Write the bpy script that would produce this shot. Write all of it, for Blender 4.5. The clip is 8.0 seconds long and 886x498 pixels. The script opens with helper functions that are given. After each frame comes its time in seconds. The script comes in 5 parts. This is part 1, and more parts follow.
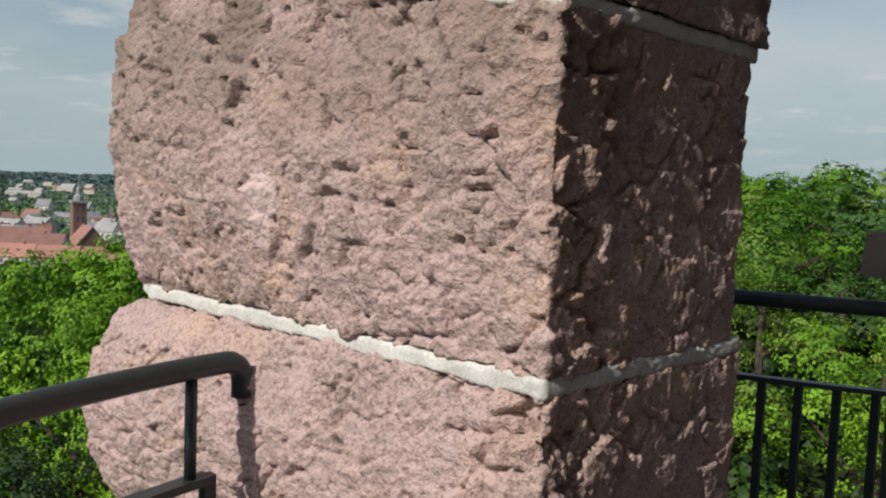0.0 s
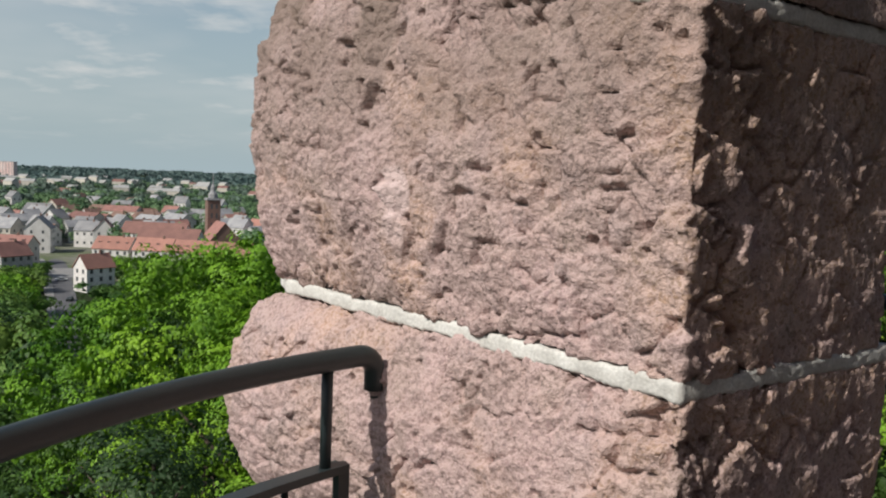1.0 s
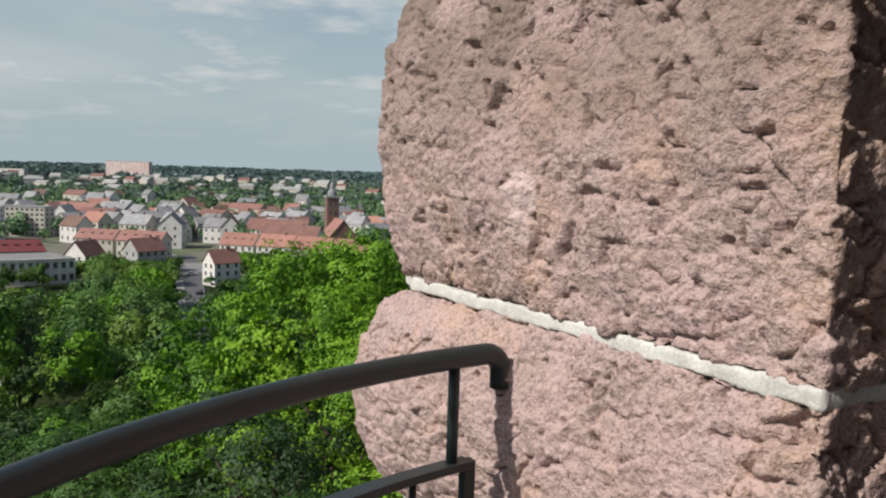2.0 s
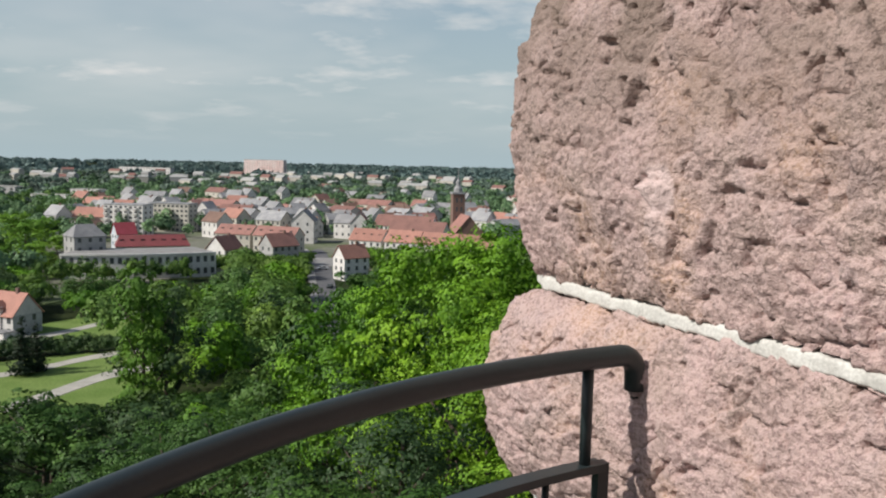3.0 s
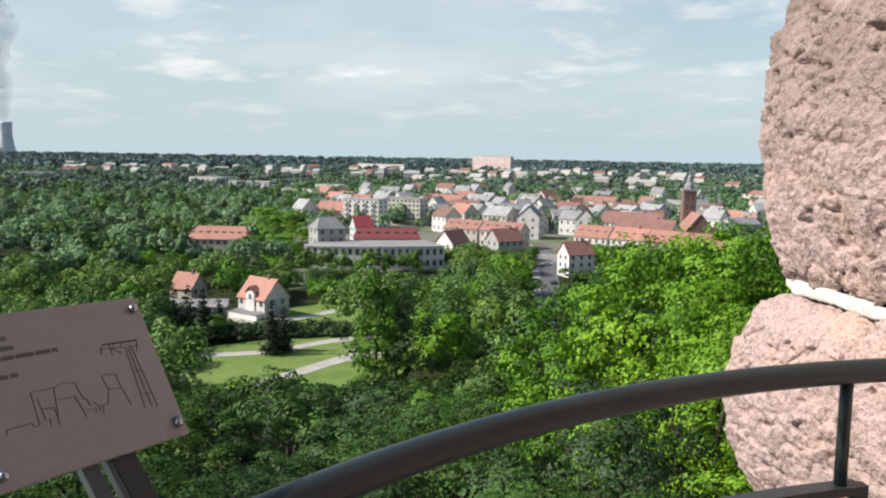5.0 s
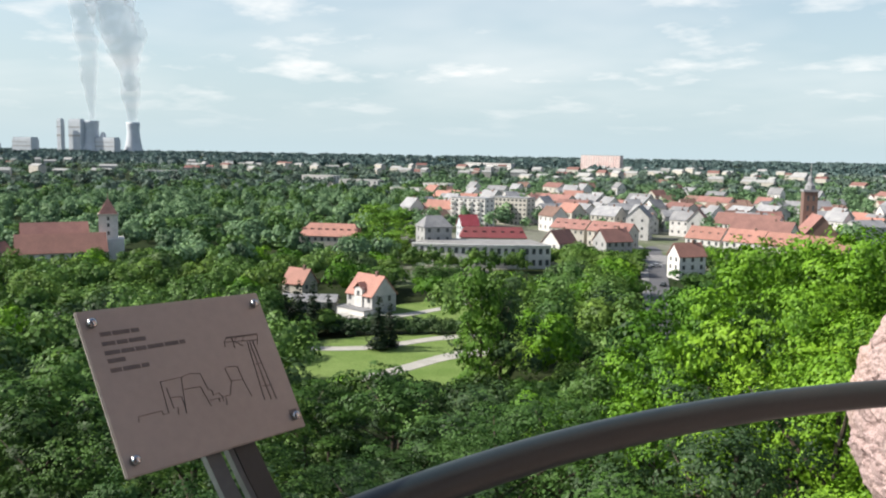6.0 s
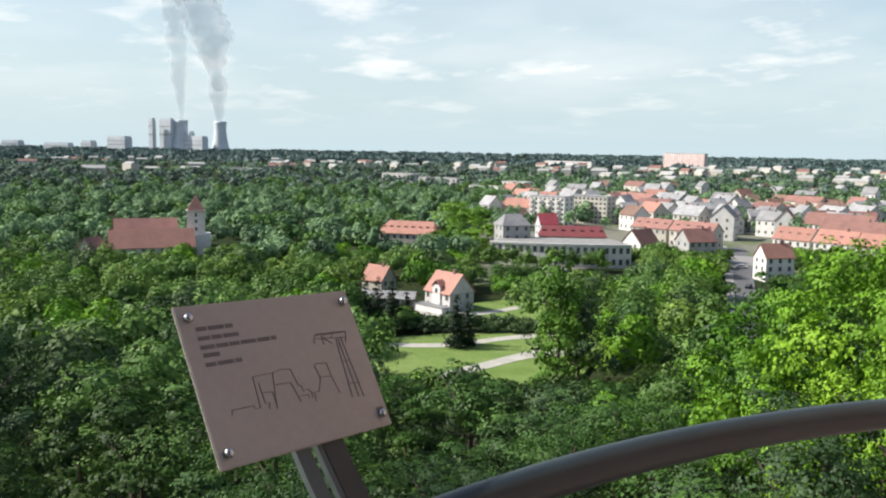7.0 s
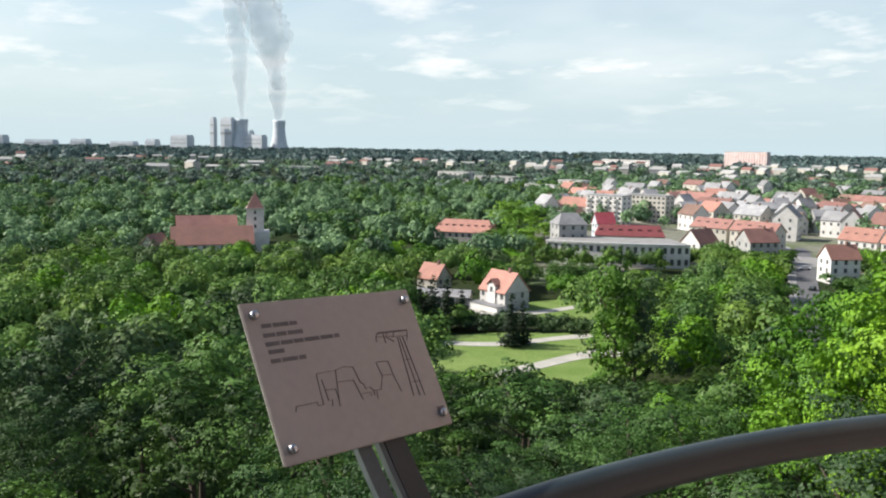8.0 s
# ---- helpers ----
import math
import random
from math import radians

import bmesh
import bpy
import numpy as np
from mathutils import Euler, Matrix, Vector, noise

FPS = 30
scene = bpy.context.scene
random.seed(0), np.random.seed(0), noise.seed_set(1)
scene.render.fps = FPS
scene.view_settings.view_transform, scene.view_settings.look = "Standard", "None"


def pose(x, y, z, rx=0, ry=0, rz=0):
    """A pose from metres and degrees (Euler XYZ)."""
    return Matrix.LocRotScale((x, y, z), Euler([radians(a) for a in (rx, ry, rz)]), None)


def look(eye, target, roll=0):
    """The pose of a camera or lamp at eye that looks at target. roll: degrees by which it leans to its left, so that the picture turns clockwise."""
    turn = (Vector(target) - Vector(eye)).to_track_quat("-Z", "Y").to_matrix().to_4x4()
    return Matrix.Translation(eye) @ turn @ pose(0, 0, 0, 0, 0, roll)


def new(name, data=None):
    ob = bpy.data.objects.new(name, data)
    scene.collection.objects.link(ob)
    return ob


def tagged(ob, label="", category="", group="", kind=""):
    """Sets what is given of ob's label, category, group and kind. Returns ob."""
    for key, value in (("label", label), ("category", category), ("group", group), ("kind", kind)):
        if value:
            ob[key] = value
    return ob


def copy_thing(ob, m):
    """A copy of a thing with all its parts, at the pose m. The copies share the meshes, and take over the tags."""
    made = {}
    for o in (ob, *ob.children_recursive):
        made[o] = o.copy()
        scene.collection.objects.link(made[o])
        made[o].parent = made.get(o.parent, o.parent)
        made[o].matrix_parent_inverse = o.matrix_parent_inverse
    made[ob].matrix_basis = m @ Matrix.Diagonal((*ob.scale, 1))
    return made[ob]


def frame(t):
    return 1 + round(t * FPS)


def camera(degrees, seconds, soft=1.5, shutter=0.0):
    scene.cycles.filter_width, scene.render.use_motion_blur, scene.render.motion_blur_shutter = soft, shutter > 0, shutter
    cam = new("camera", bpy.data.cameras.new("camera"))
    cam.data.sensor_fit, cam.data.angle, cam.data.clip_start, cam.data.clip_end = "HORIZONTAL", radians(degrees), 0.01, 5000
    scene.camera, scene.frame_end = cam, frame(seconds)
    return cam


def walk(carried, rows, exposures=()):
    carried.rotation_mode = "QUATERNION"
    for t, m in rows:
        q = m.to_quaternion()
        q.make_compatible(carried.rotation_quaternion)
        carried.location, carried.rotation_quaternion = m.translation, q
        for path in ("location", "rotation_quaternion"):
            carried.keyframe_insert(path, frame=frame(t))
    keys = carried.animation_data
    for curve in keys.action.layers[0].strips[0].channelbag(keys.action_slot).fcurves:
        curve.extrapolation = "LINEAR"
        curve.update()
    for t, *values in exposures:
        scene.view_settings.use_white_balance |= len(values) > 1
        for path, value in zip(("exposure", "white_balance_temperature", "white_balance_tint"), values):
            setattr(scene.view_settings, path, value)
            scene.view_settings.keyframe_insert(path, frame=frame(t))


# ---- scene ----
cam = camera(55.19, 8.0, soft=2.1)

PATH = [
    (0.0, 0.0022, 0.0005, 45.0004, 85.642, -2.228, 0.170),
    (0.5, -0.0042, -0.0025, 45.0000, 85.460, -2.264, 4.122),
    (1.0, -0.0200, -0.0135, 45.0017, 85.203, -2.191, 8.244),
    (1.5, -0.0329, -0.0233, 45.0034, 84.987, -2.037, 11.943),
    (3.0, -0.0575, -0.0439, 45.0139, 84.249, -1.291, 24.405),
    (3.5, -0.0631, -0.0517, 45.0161, 84.069, -1.171, 28.262),
    (4.0, -0.0722, -0.0601, 45.0157, 83.951, -1.161, 32.077),
    (4.5, -0.0763, -0.0654, 45.0164, 83.802, -1.063, 35.697),
    (6.0, -0.0865, -0.0741, 45.0186, 83.495, -1.016, 46.753),
    (6.5, -0.0912, -0.0764, 45.0196, 83.378, -1.025, 49.445),
    (7.0, -0.0984, -0.0788, 45.0195, 83.280, -0.964, 52.068),
    (7.5, -0.1027, -0.0816, 45.0197, 83.184, -0.939, 54.158),
    (8.0, -0.1053, -0.0839, 45.0201, 83.114, -0.939, 55.826),
]
walk(cam, [(t, pose(x, y, z, rx, ry, rz)) for t, x, y, z, rx, ry, rz in PATH],
     [(0.0, -0.22), (1.5, -0.18), (3.0, -0.08), (3.5, 0.01), (4.5, 0.26), (6.5, 0.55), (8.0, 0.58)])

# ---- light ----
SUN_EL, SUN_AZ = radians(40), math.atan2(-0.68, -0.733)   # azimuth from +y towards +x
world = bpy.data.worlds.new("sky")
scene.world = world
world.use_nodes = True
wn, wl = world.node_tree.nodes, world.node_tree.links
wn.clear()
sky = wn.new("ShaderNodeTexSky")
sky.sky_type, sky.sun_disc, sky.sun_elevation, sky.sun_rotation = "NISHITA", False, SUN_EL, SUN_AZ
sky.air_density, sky.dust_density, sky.ozone_density = 1.0, 2.0, 1.0
coord = wn.new("ShaderNodeTexCoord")


def wmath(op, a, b=0.0, c=None):
    n = wn.new("ShaderNodeMath")
    n.operation = op
    for i, v in enumerate((a, b) if c is None else (a, b, c)):
        if isinstance(v, (int, float)):
            n.inputs[i].default_value = v
        else:
            wl.new(v, n.inputs[i])
    return n.outputs[0]


# clouds: flat layers seen at a low angle, so the pattern is laid on a plane high above
split = wn.new("ShaderNodeSeparateXYZ")
wl.new(coord.outputs["Generated"], split.inputs[0])
height = wmath("ADD", wmath("MAXIMUM", split.outputs[2], 0.0), 0.15)
plane = wn.new("ShaderNodeCombineXYZ")
wl.new(wmath("DIVIDE", split.outputs[0], height), plane.inputs[0])
wl.new(wmath("DIVIDE", split.outputs[1], height), plane.inputs[1])


def cloud_layer(scale, detail, low, high, shift):
    mapping = wn.new("ShaderNodeMapping")
    mapping.inputs["Location"].default_value = shift
    wl.new(plane.outputs[0], mapping.inputs[0])
    tex = wn.new("ShaderNodeTexNoise")
    tex.inputs["Scale"].default_value, tex.inputs["Detail"].default_value, tex.inputs["Roughness"].default_value = scale, detail, 0.58
    wl.new(mapping.outputs[0], tex.inputs["Vector"])
    ramp = wn.new("ShaderNodeMapRange")
    ramp.inputs["From Min"].default_value, ramp.inputs["From Max"].default_value = low, high
    wl.new(tex.outputs["Fac"], ramp.inputs["Value"])
    return ramp.outputs[0]


puffs = cloud_layer(1.7, 5, 0.51, 0.70, (3.1, 1.7, 0))
veil = cloud_layer(0.5, 4, 0.42, 0.8, (0.4, 8.2, 0))
fade = wn.new("ShaderNodeMapRange")
fade.inputs["From Min"].default_value, fade.inputs["From Max"].default_value = 0.01, 0.09
wl.new(split.outputs[2], fade.inputs["Value"])
clear = wn.new("ShaderNodeMapRange")
clear.inputs["From Min"].default_value, clear.inputs["From Max"].default_value, clear.inputs["To Min"].default_value, clear.inputs["To Max"].default_value = 0.3, 0.6, 1.0, 0.08
wl.new(split.outputs[2], clear.inputs["Value"])
cover = wmath("MULTIPLY", wmath("MULTIPLY", wmath("MAXIMUM", puffs, wmath("MULTIPLY", veil, 0.75)), fade.outputs[0]), clear.outputs[0])
white = wn.new("ShaderNodeMix")
white.data_type = "RGBA"
wl.new(wmath("MULTIPLY", cover, 0.85), white.inputs[0])
haze = wn.new("ShaderNodeMix")
haze.data_type = "RGBA"
low_sky = wn.new("ShaderNodeMapRange")
low_sky.inputs["From Min"].default_value, low_sky.inputs["From Max"].default_value = 0.42, 0.0
low_sky.inputs["To Max"].default_value = 0.93
wl.new(split.outputs[2], low_sky.inputs["Value"])
wl.new(low_sky.outputs[0], haze.inputs[0])
wl.new(sky.outputs[0], haze.inputs[6])
haze.inputs[7].default_value = (4.1, 5.1, 5.5, 1)
wl.new(haze.outputs[2], white.inputs[6])
white.inputs[7].default_value = (7.1, 7.1, 7.0, 1)
back = wn.new("ShaderNodeBackground")
back.inputs[1].default_value = 0.11
wl.new(white.outputs[2], back.inputs[0])
wl.new(back.outputs[0], wn.new("ShaderNodeOutputWorld").inputs[0])

sun = new("sun", bpy.data.lights.new("sun", "SUN"))
sun.data.energy, sun.data.angle, sun.data.color = 5.0, radians(0.55), (1.0, 0.95, 0.87)
sun.matrix_world = look((math.sin(SUN_AZ) * 100, math.cos(SUN_AZ) * 100, 45 + 100 * math.tan(SUN_EL)), (0, 0, 45))

# ---- materials ----


def surface(name, base, other, rough=0.8, scale=3.0, fine=40.0, bump=0.2, depth=0.01, metal=0.0, vary=0.0, grain=0.25, island=False, lo=0.35, hi=0.65):
    """Two colours mixed in patches, a fine grain over them, and fine relief."""
    m = bpy.data.materials.new(name)
    m.use_nodes = True
    n, l = m.node_tree.nodes, m.node_tree.links
    p = n["Principled BSDF"]
    p.inputs["Roughness"].default_value, p.inputs["Metallic"].default_value = rough, metal
    p.inputs["Specular IOR Level"].default_value = 0.5 if rough < 0.95 else 0.08
    tc = n.new("ShaderNodeTexCoord")
    big, small = n.new("ShaderNodeTexNoise"), n.new("ShaderNodeTexNoise")
    for tex, s, d in ((big, scale, 5), (small, fine, 6)):
        tex.inputs["Scale"].default_value, tex.inputs["Detail"].default_value = s, d
        l.new(tc.outputs["Object"], tex.inputs["Vector"])
    ramp = n.new("ShaderNodeMapRange")
    ramp.inputs["From Min"].default_value, ramp.inputs["From Max"].default_value = lo, hi
    l.new(big.outputs["Fac"], ramp.inputs["Value"])
    mix = n.new("ShaderNodeMix")
    mix.data_type = "RGBA"
    mix.inputs[6].default_value, mix.inputs[7].default_value = (*base, 1), (*other, 1)
    l.new(ramp.outputs[0], mix.inputs[0])
    hsv = n.new("ShaderNodeHueSaturation")
    l.new(mix.outputs[2], hsv.inputs["Color"])
    g = n.new("ShaderNodeMapRange")
    g.inputs["To Min"].default_value, g.inputs["To Max"].default_value = 1 - grain, 1 + grain
    g.inputs["From Min"].default_value, g.inputs["From Max"].default_value = 0.25, 0.75
    l.new(small.outputs["Fac"], g.inputs["Value"])
    value = g.outputs[0]
    if vary:
        info = n.new("ShaderNodeNewGeometry") if island else n.new("ShaderNodeObjectInfo")
        r = n.new("ShaderNodeMapRange")
        r.inputs["To Min"].default_value, r.inputs["To Max"].default_value = 1 - vary, 1 + vary
        l.new(info.outputs["Random Per Island" if island else "Random"], r.inputs["Value"])
        mul = n.new("ShaderNodeMath")
        mul.operation = "MULTIPLY"
        l.new(value, mul.inputs[0])
        l.new(r.outputs[0], mul.inputs[1])
        value = mul.outputs[0]
    l.new(value, hsv.inputs["Value"])
    l.new(hsv.outputs[0], p.inputs["Base Color"])
    if bump:
        b = n.new("ShaderNodeBump")
        b.inputs["Strength"].default_value, b.inputs["Distance"].default_value = bump, depth
        l.new(small.outputs["Fac"], b.inputs["Height"])
        l.new(b.outputs[0], p.inputs["Normal"])
    return m


def foliage(name, dark, light, hue=0.0):
    """Leaves: colour varies from leaf to leaf and from tree to tree, and light shines through."""
    m = bpy.data.materials.new(name)
    m.use_nodes = True
    n, l = m.node_tree.nodes, m.node_tree.links
    n.remove(n["Principled BSDF"])
    geo, info = n.new("ShaderNodeNewGeometry"), n.new("ShaderNodeObjectInfo")
    mix = n.new("ShaderNodeMix")
    mix.data_type = "RGBA"
    mix.inputs[6].default_value, mix.inputs[7].default_value = (*dark, 1), (*light, 1)
    # clumps of leaves share a tone, single leaves differ a little
    tc = n.new("ShaderNodeTexCoord")
    clump = n.new("ShaderNodeTexNoise")
    clump.inputs["Scale"].default_value, clump.inputs["Detail"].default_value = 0.55, 3
    l.new(tc.outputs["Object"], clump.inputs["Vector"])
    wide = n.new("ShaderNodeMapRange")
    wide.inputs["From Min"].default_value, wide.inputs["From Max"].default_value = 0.3, 0.7
    wide.inputs["To Max"].default_value = 0.72
    l.new(clump.outputs["Fac"], wide.inputs["Value"])
    tone = n.new("ShaderNodeMath")
    tone.operation = "MULTIPLY_ADD"
    l.new(geo.outputs["Random Per Island"], tone.inputs[0])
    tone.inputs[1].default_value = 0.28
    l.new(wide.outputs[0], tone.inputs[2])
    l.new(tone.outputs[0], mix.inputs[0])
    # from crown to crown
    crowns = n.new("ShaderNodeTexNoise")
    crowns.inputs["Scale"].default_value, crowns.inputs["Detail"].default_value = 0.11, 1
    l.new(tc.outputs["Object"], crowns.inputs["Vector"])
    spread = n.new("ShaderNodeMapRange")
    spread.inputs["From Min"].default_value, spread.inputs["From Max"].default_value = 0.32, 0.68
    spread.inputs["To Min"].default_value, spread.inputs["To Max"].default_value = -0.5, 0.5
    l.new(crowns.outputs["Fac"], spread.inputs["Value"])
    both = n.new("ShaderNodeMath")
    l.new(info.outputs["Random"], both.inputs[0])
    own = n.new("ShaderNodeAttribute")
    own.attribute_name = "crown_tone"
    sum_tone = n.new("ShaderNodeMath")
    l.new(spread.outputs[0], sum_tone.inputs[0])
    l.new(own.outputs["Fac"], sum_tone.inputs[1])
    l.new(sum_tone.outputs[0], both.inputs[1])
    hsv = n.new("ShaderNodeHueSaturation")
    for socket, low, high in (("Value", 0.74, 1.26), ("Hue", 0.511 + hue, 0.491 + hue)):
        r = n.new("ShaderNodeMapRange")
        r.clamp = False
        r.inputs["To Min"].default_value, r.inputs["To Max"].default_value = low, high
        l.new(both.outputs[0], r.inputs["Value"])
        l.new(r.outputs[0], hsv.inputs[socket])
    l.new(mix.outputs[2], hsv.inputs["Color"])
    d, t, add = n.new("ShaderNodeBsdfDiffuse"), n.new("ShaderNodeBsdfTranslucent"), n.new("ShaderNodeMixShader")
    gloss, top = n.new("ShaderNodeBsdfGlossy"), n.new("ShaderNodeMixShader")
    gloss.inputs["Roughness"].default_value = 0.55
    l.new(hsv.outputs[0], d.inputs[0])
    l.new(hsv.outputs[0], t.inputs[0])
    add.inputs[0].default_value, top.inputs[0].default_value = 0.17, 0.02
    l.new(d.outputs[0], add.inputs[1])
    l.new(t.outputs[0], add.inputs[2])
    l.new(add.outputs[0], top.inputs[1])
    l.new(gloss.outputs[0], top.inputs[2])
    l.new(top.outputs[0], n["Material Output"].inputs[0])
    return m


LEAF = foliage("leaves", (0.018, 0.052, 0.010), (0.105, 0.20, 0.034))
LEAF_BRIGHT = foliage("fresh_leaves", (0.044, 0.125, 0.008), (0.20, 0.385, 0.025))
LEAF_DARK = foliage("dark_leaves", (0.018, 0.044, 0.016), (0.078, 0.135, 0.046))
LEAF_SUNNY = foliage("sunny_leaves", (0.08, 0.155, 0.018), (0.28, 0.41, 0.06))
LEAF_PALE = foliage("pale_leaves", (0.036, 0.090, 0.02), (0.12, 0.225, 0.05))
LEAF_LIGHT = foliage("light_green_leaves", (0.08, 0.17, 0.02), (0.22, 0.38, 0.045), 0.004)
# Leaf colours of the far woods, paled and blued to stand for haze.
LEAF_PARK_HAZED = foliage("hazed_park_leaves", (0.07, 0.14, 0.07), (0.21, 0.33, 0.155))
LEAF_PLAIN_HAZED = foliage("hazed_plain_leaves", (0.095, 0.15, 0.12), (0.21, 0.285, 0.21))
PINE_HAZED = foliage("hazed_pine_forest", (0.05, 0.085, 0.085), (0.10, 0.145, 0.135))
# Shade on near crowns and undergrowth is put into this darker leaf colour.
LEAF_SHADED = foliage("shaded_leaves", (0.010, 0.030, 0.007), (0.05, 0.10, 0.020))
NEEDLE = foliage("needles", (0.008, 0.02, 0.010), (0.025, 0.045, 0.02))
BARK = surface("bark", (0.09, 0.065, 0.045), (0.05, 0.04, 0.03), 0.9, 1.5, 12, 0.6, 0.05)
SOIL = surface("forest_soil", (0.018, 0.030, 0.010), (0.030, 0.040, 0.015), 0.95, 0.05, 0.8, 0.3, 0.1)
GRASS = surface("grass", (0.115, 0.18, 0.045), (0.165, 0.23, 0.07), 0.95, 0.12, 3, 0.3, 0.05)
GRAVEL = surface("gravel_path", (0.42, 0.40, 0.36), (0.34, 0.33, 0.30), 0.95, 0.4, 8, 0.2, 0.02)
ASPHALT = surface("asphalt", (0.11, 0.11, 0.115), (0.08, 0.08, 0.085), 0.85, 0.3, 10, 0.2, 0.01)
PAVING = surface("paving", (0.26, 0.255, 0.245), (0.20, 0.195, 0.19), 0.9, 0.5, 6, 0.2, 0.01)
PLASTER = surface("white_plaster", (0.63, 0.61, 0.59), (0.54, 0.525, 0.50), 0.9, 0.4, 6, 0.1, 0.01, vary=0.12)
CREAM = surface("cream_plaster", (0.50, 0.47, 0.41), (0.43, 0.405, 0.355), 0.9, 0.4, 6, 0.1, 0.01, vary=0.15)
GREYWALL = surface("grey_render", (0.40, 0.40, 0.39), (0.32, 0.32, 0.31), 0.9, 0.4, 6, 0.1, 0.01, vary=0.12)
# Unseen floor, coloured dark to cut light bounced onto the pier.
FLOORSTONE = surface("low_bounce_floor_stone", (0.11, 0.10, 0.095), (0.075, 0.07, 0.068), 0.9, 2, 30, 0.2, 0.005)
YARD = surface("town_yards", (0.10, 0.13, 0.06), (0.20, 0.19, 0.17), 0.95, 0.03, 0.3, 0.2, 0.1)
CONCRETE = surface("concrete", (0.42, 0.41, 0.39), (0.34, 0.33, 0.31), 0.9, 0.2, 3, 0.1, 0.02)
TILE_RED = surface("red_roof_tiles", (0.27, 0.135, 0.112), (0.21, 0.105, 0.088), 0.8, 0.3, 4, 0.4, 0.05, vary=0.22)
TILE_ORANGE = surface("orange_roof_tiles", (0.37, 0.18, 0.138), (0.30, 0.148, 0.115), 0.8, 0.3, 4, 0.4, 0.05, vary=0.15)
TILE_BROWN = surface("brown_roof_tiles", (0.20, 0.12, 0.09), (0.15, 0.09, 0.07), 0.8, 0.3, 4, 0.4, 0.05, vary=0.2)
SLATE = surface("grey_roofing", (0.20, 0.20, 0.21), (0.28, 0.28, 0.28), 0.7, 0.3, 4, 0.3, 0.04, vary=0.25)
BRICK = surface("red_brick", (0.20, 0.125, 0.10), (0.16, 0.098, 0.08), 0.9, 0.3, 4, 0.2, 0.02)
GLASS = surface("window_glass", (0.07, 0.078, 0.085), (0.10, 0.105, 0.11), 0.12, 0.5, 3, 0.0, grain=0.1)
STEEL_PAINT = surface("dark_grey_paint", (0.015, 0.024, 0.026), (0.022, 0.032, 0.034), 0.42, 6, 160, 0.12, 0.001, grain=0.12)
PLATE = surface("brushed_plate", (0.44, 0.40, 0.36), (0.40, 0.365, 0.33), 0.45, 4, 90, 0.05, 0.0008, grain=0.05, metal=0.35)
CHROME = surface("steel_screw", (0.55, 0.55, 0.55), (0.45, 0.45, 0.45), 0.22, 30, 200, 0.0, metal=1.0, grain=0.05)
INK = surface("engraving_ink", (0.13, 0.11, 0.10), (0.17, 0.145, 0.13), 0.7, 60, 300, 0.0, grain=0.1)
INK_SOFT = surface("worn_ink", (0.20, 0.175, 0.158), (0.16, 0.14, 0.128), 0.7, 60, 300, 0.0, grain=0.1)
MORTAR = surface("lime_mortar", (0.58, 0.575, 0.545), (0.46, 0.452, 0.425), 0.95, 14, 160, 0.5, 0.004, grain=0.18)
# Steam toned below white, putting its backlit greyness into the colour.
STEAM = surface("steam", (0.76, 0.79, 0.82), (0.68, 0.72, 0.76), 1.0, 0.004, 0.02, 0.0, grain=0.1)
# Concrete paled towards blue-grey, with the distance haze put into its colour.
TOWER_CONCRETE = surface("hazed_tower_concrete", (0.58, 0.61, 0.64), (0.52, 0.55, 0.58), 0.9, 0.01, 0.05, 0.0, grain=0.08)


def thin_out(m, alpha):
    """Steam: lets most of the light behind it through, in ragged wisps."""
    n, l = m.node_tree.nodes, m.node_tree.links
    tc, tex, r = n.new("ShaderNodeTexCoord"), n.new("ShaderNodeTexNoise"), n.new("ShaderNodeMapRange")
    tex.inputs["Scale"].default_value, tex.inputs["Detail"].default_value = 0.005, 3
    l.new(tc.outputs["Object"], tex.inputs["Vector"])
    r.inputs["From Min"].default_value, r.inputs["From Max"].default_value, r.inputs["To Min"].default_value, r.inputs["To Max"].default_value = 0.3, 0.7, 0.06, alpha
    l.new(tex.outputs["Fac"], r.inputs["Value"])
    l.new(r.outputs[0], n["Principled BSDF"].inputs["Alpha"])


thin_out(STEAM, 0.24)

# ---- building helpers ----


def link(name, verts, faces, material, parent=None, label="", smooth=False, mats=None):
    me = bpy.data.meshes.new(name)
    me.from_pydata([tuple(v) for v in verts], [], [tuple(f) for f in faces])
    for m in (mats or [material]):
        me.materials.append(m)
    if smooth:
        me.polygons.foreach_set("use_smooth", [True] * len(me.polygons))
    ob = new(name, me)
    ob.parent = parent
    if label:
        ob["label"] = label
    return ob


def part(name, bm, material, parent=None, label="", smooth=False):
    me = bpy.data.meshes.new(name)
    bm.to_mesh(me)
    bm.free()
    me.materials.append(material)
    if smooth:
        me.polygons.foreach_set("use_smooth", [True] * len(me.polygons))
    ob = new(name, me)
    ob.parent = parent
    if label:
        ob["label"] = label
    return ob


def share(name, mesh, parent, m):
    ob = new(name, mesh)
    ob.parent = parent
    ob.matrix_basis = m
    return ob


def empty(name, m, **tags):
    ob = new(name)
    ob.matrix_basis = m
    return tagged(ob, **tags)


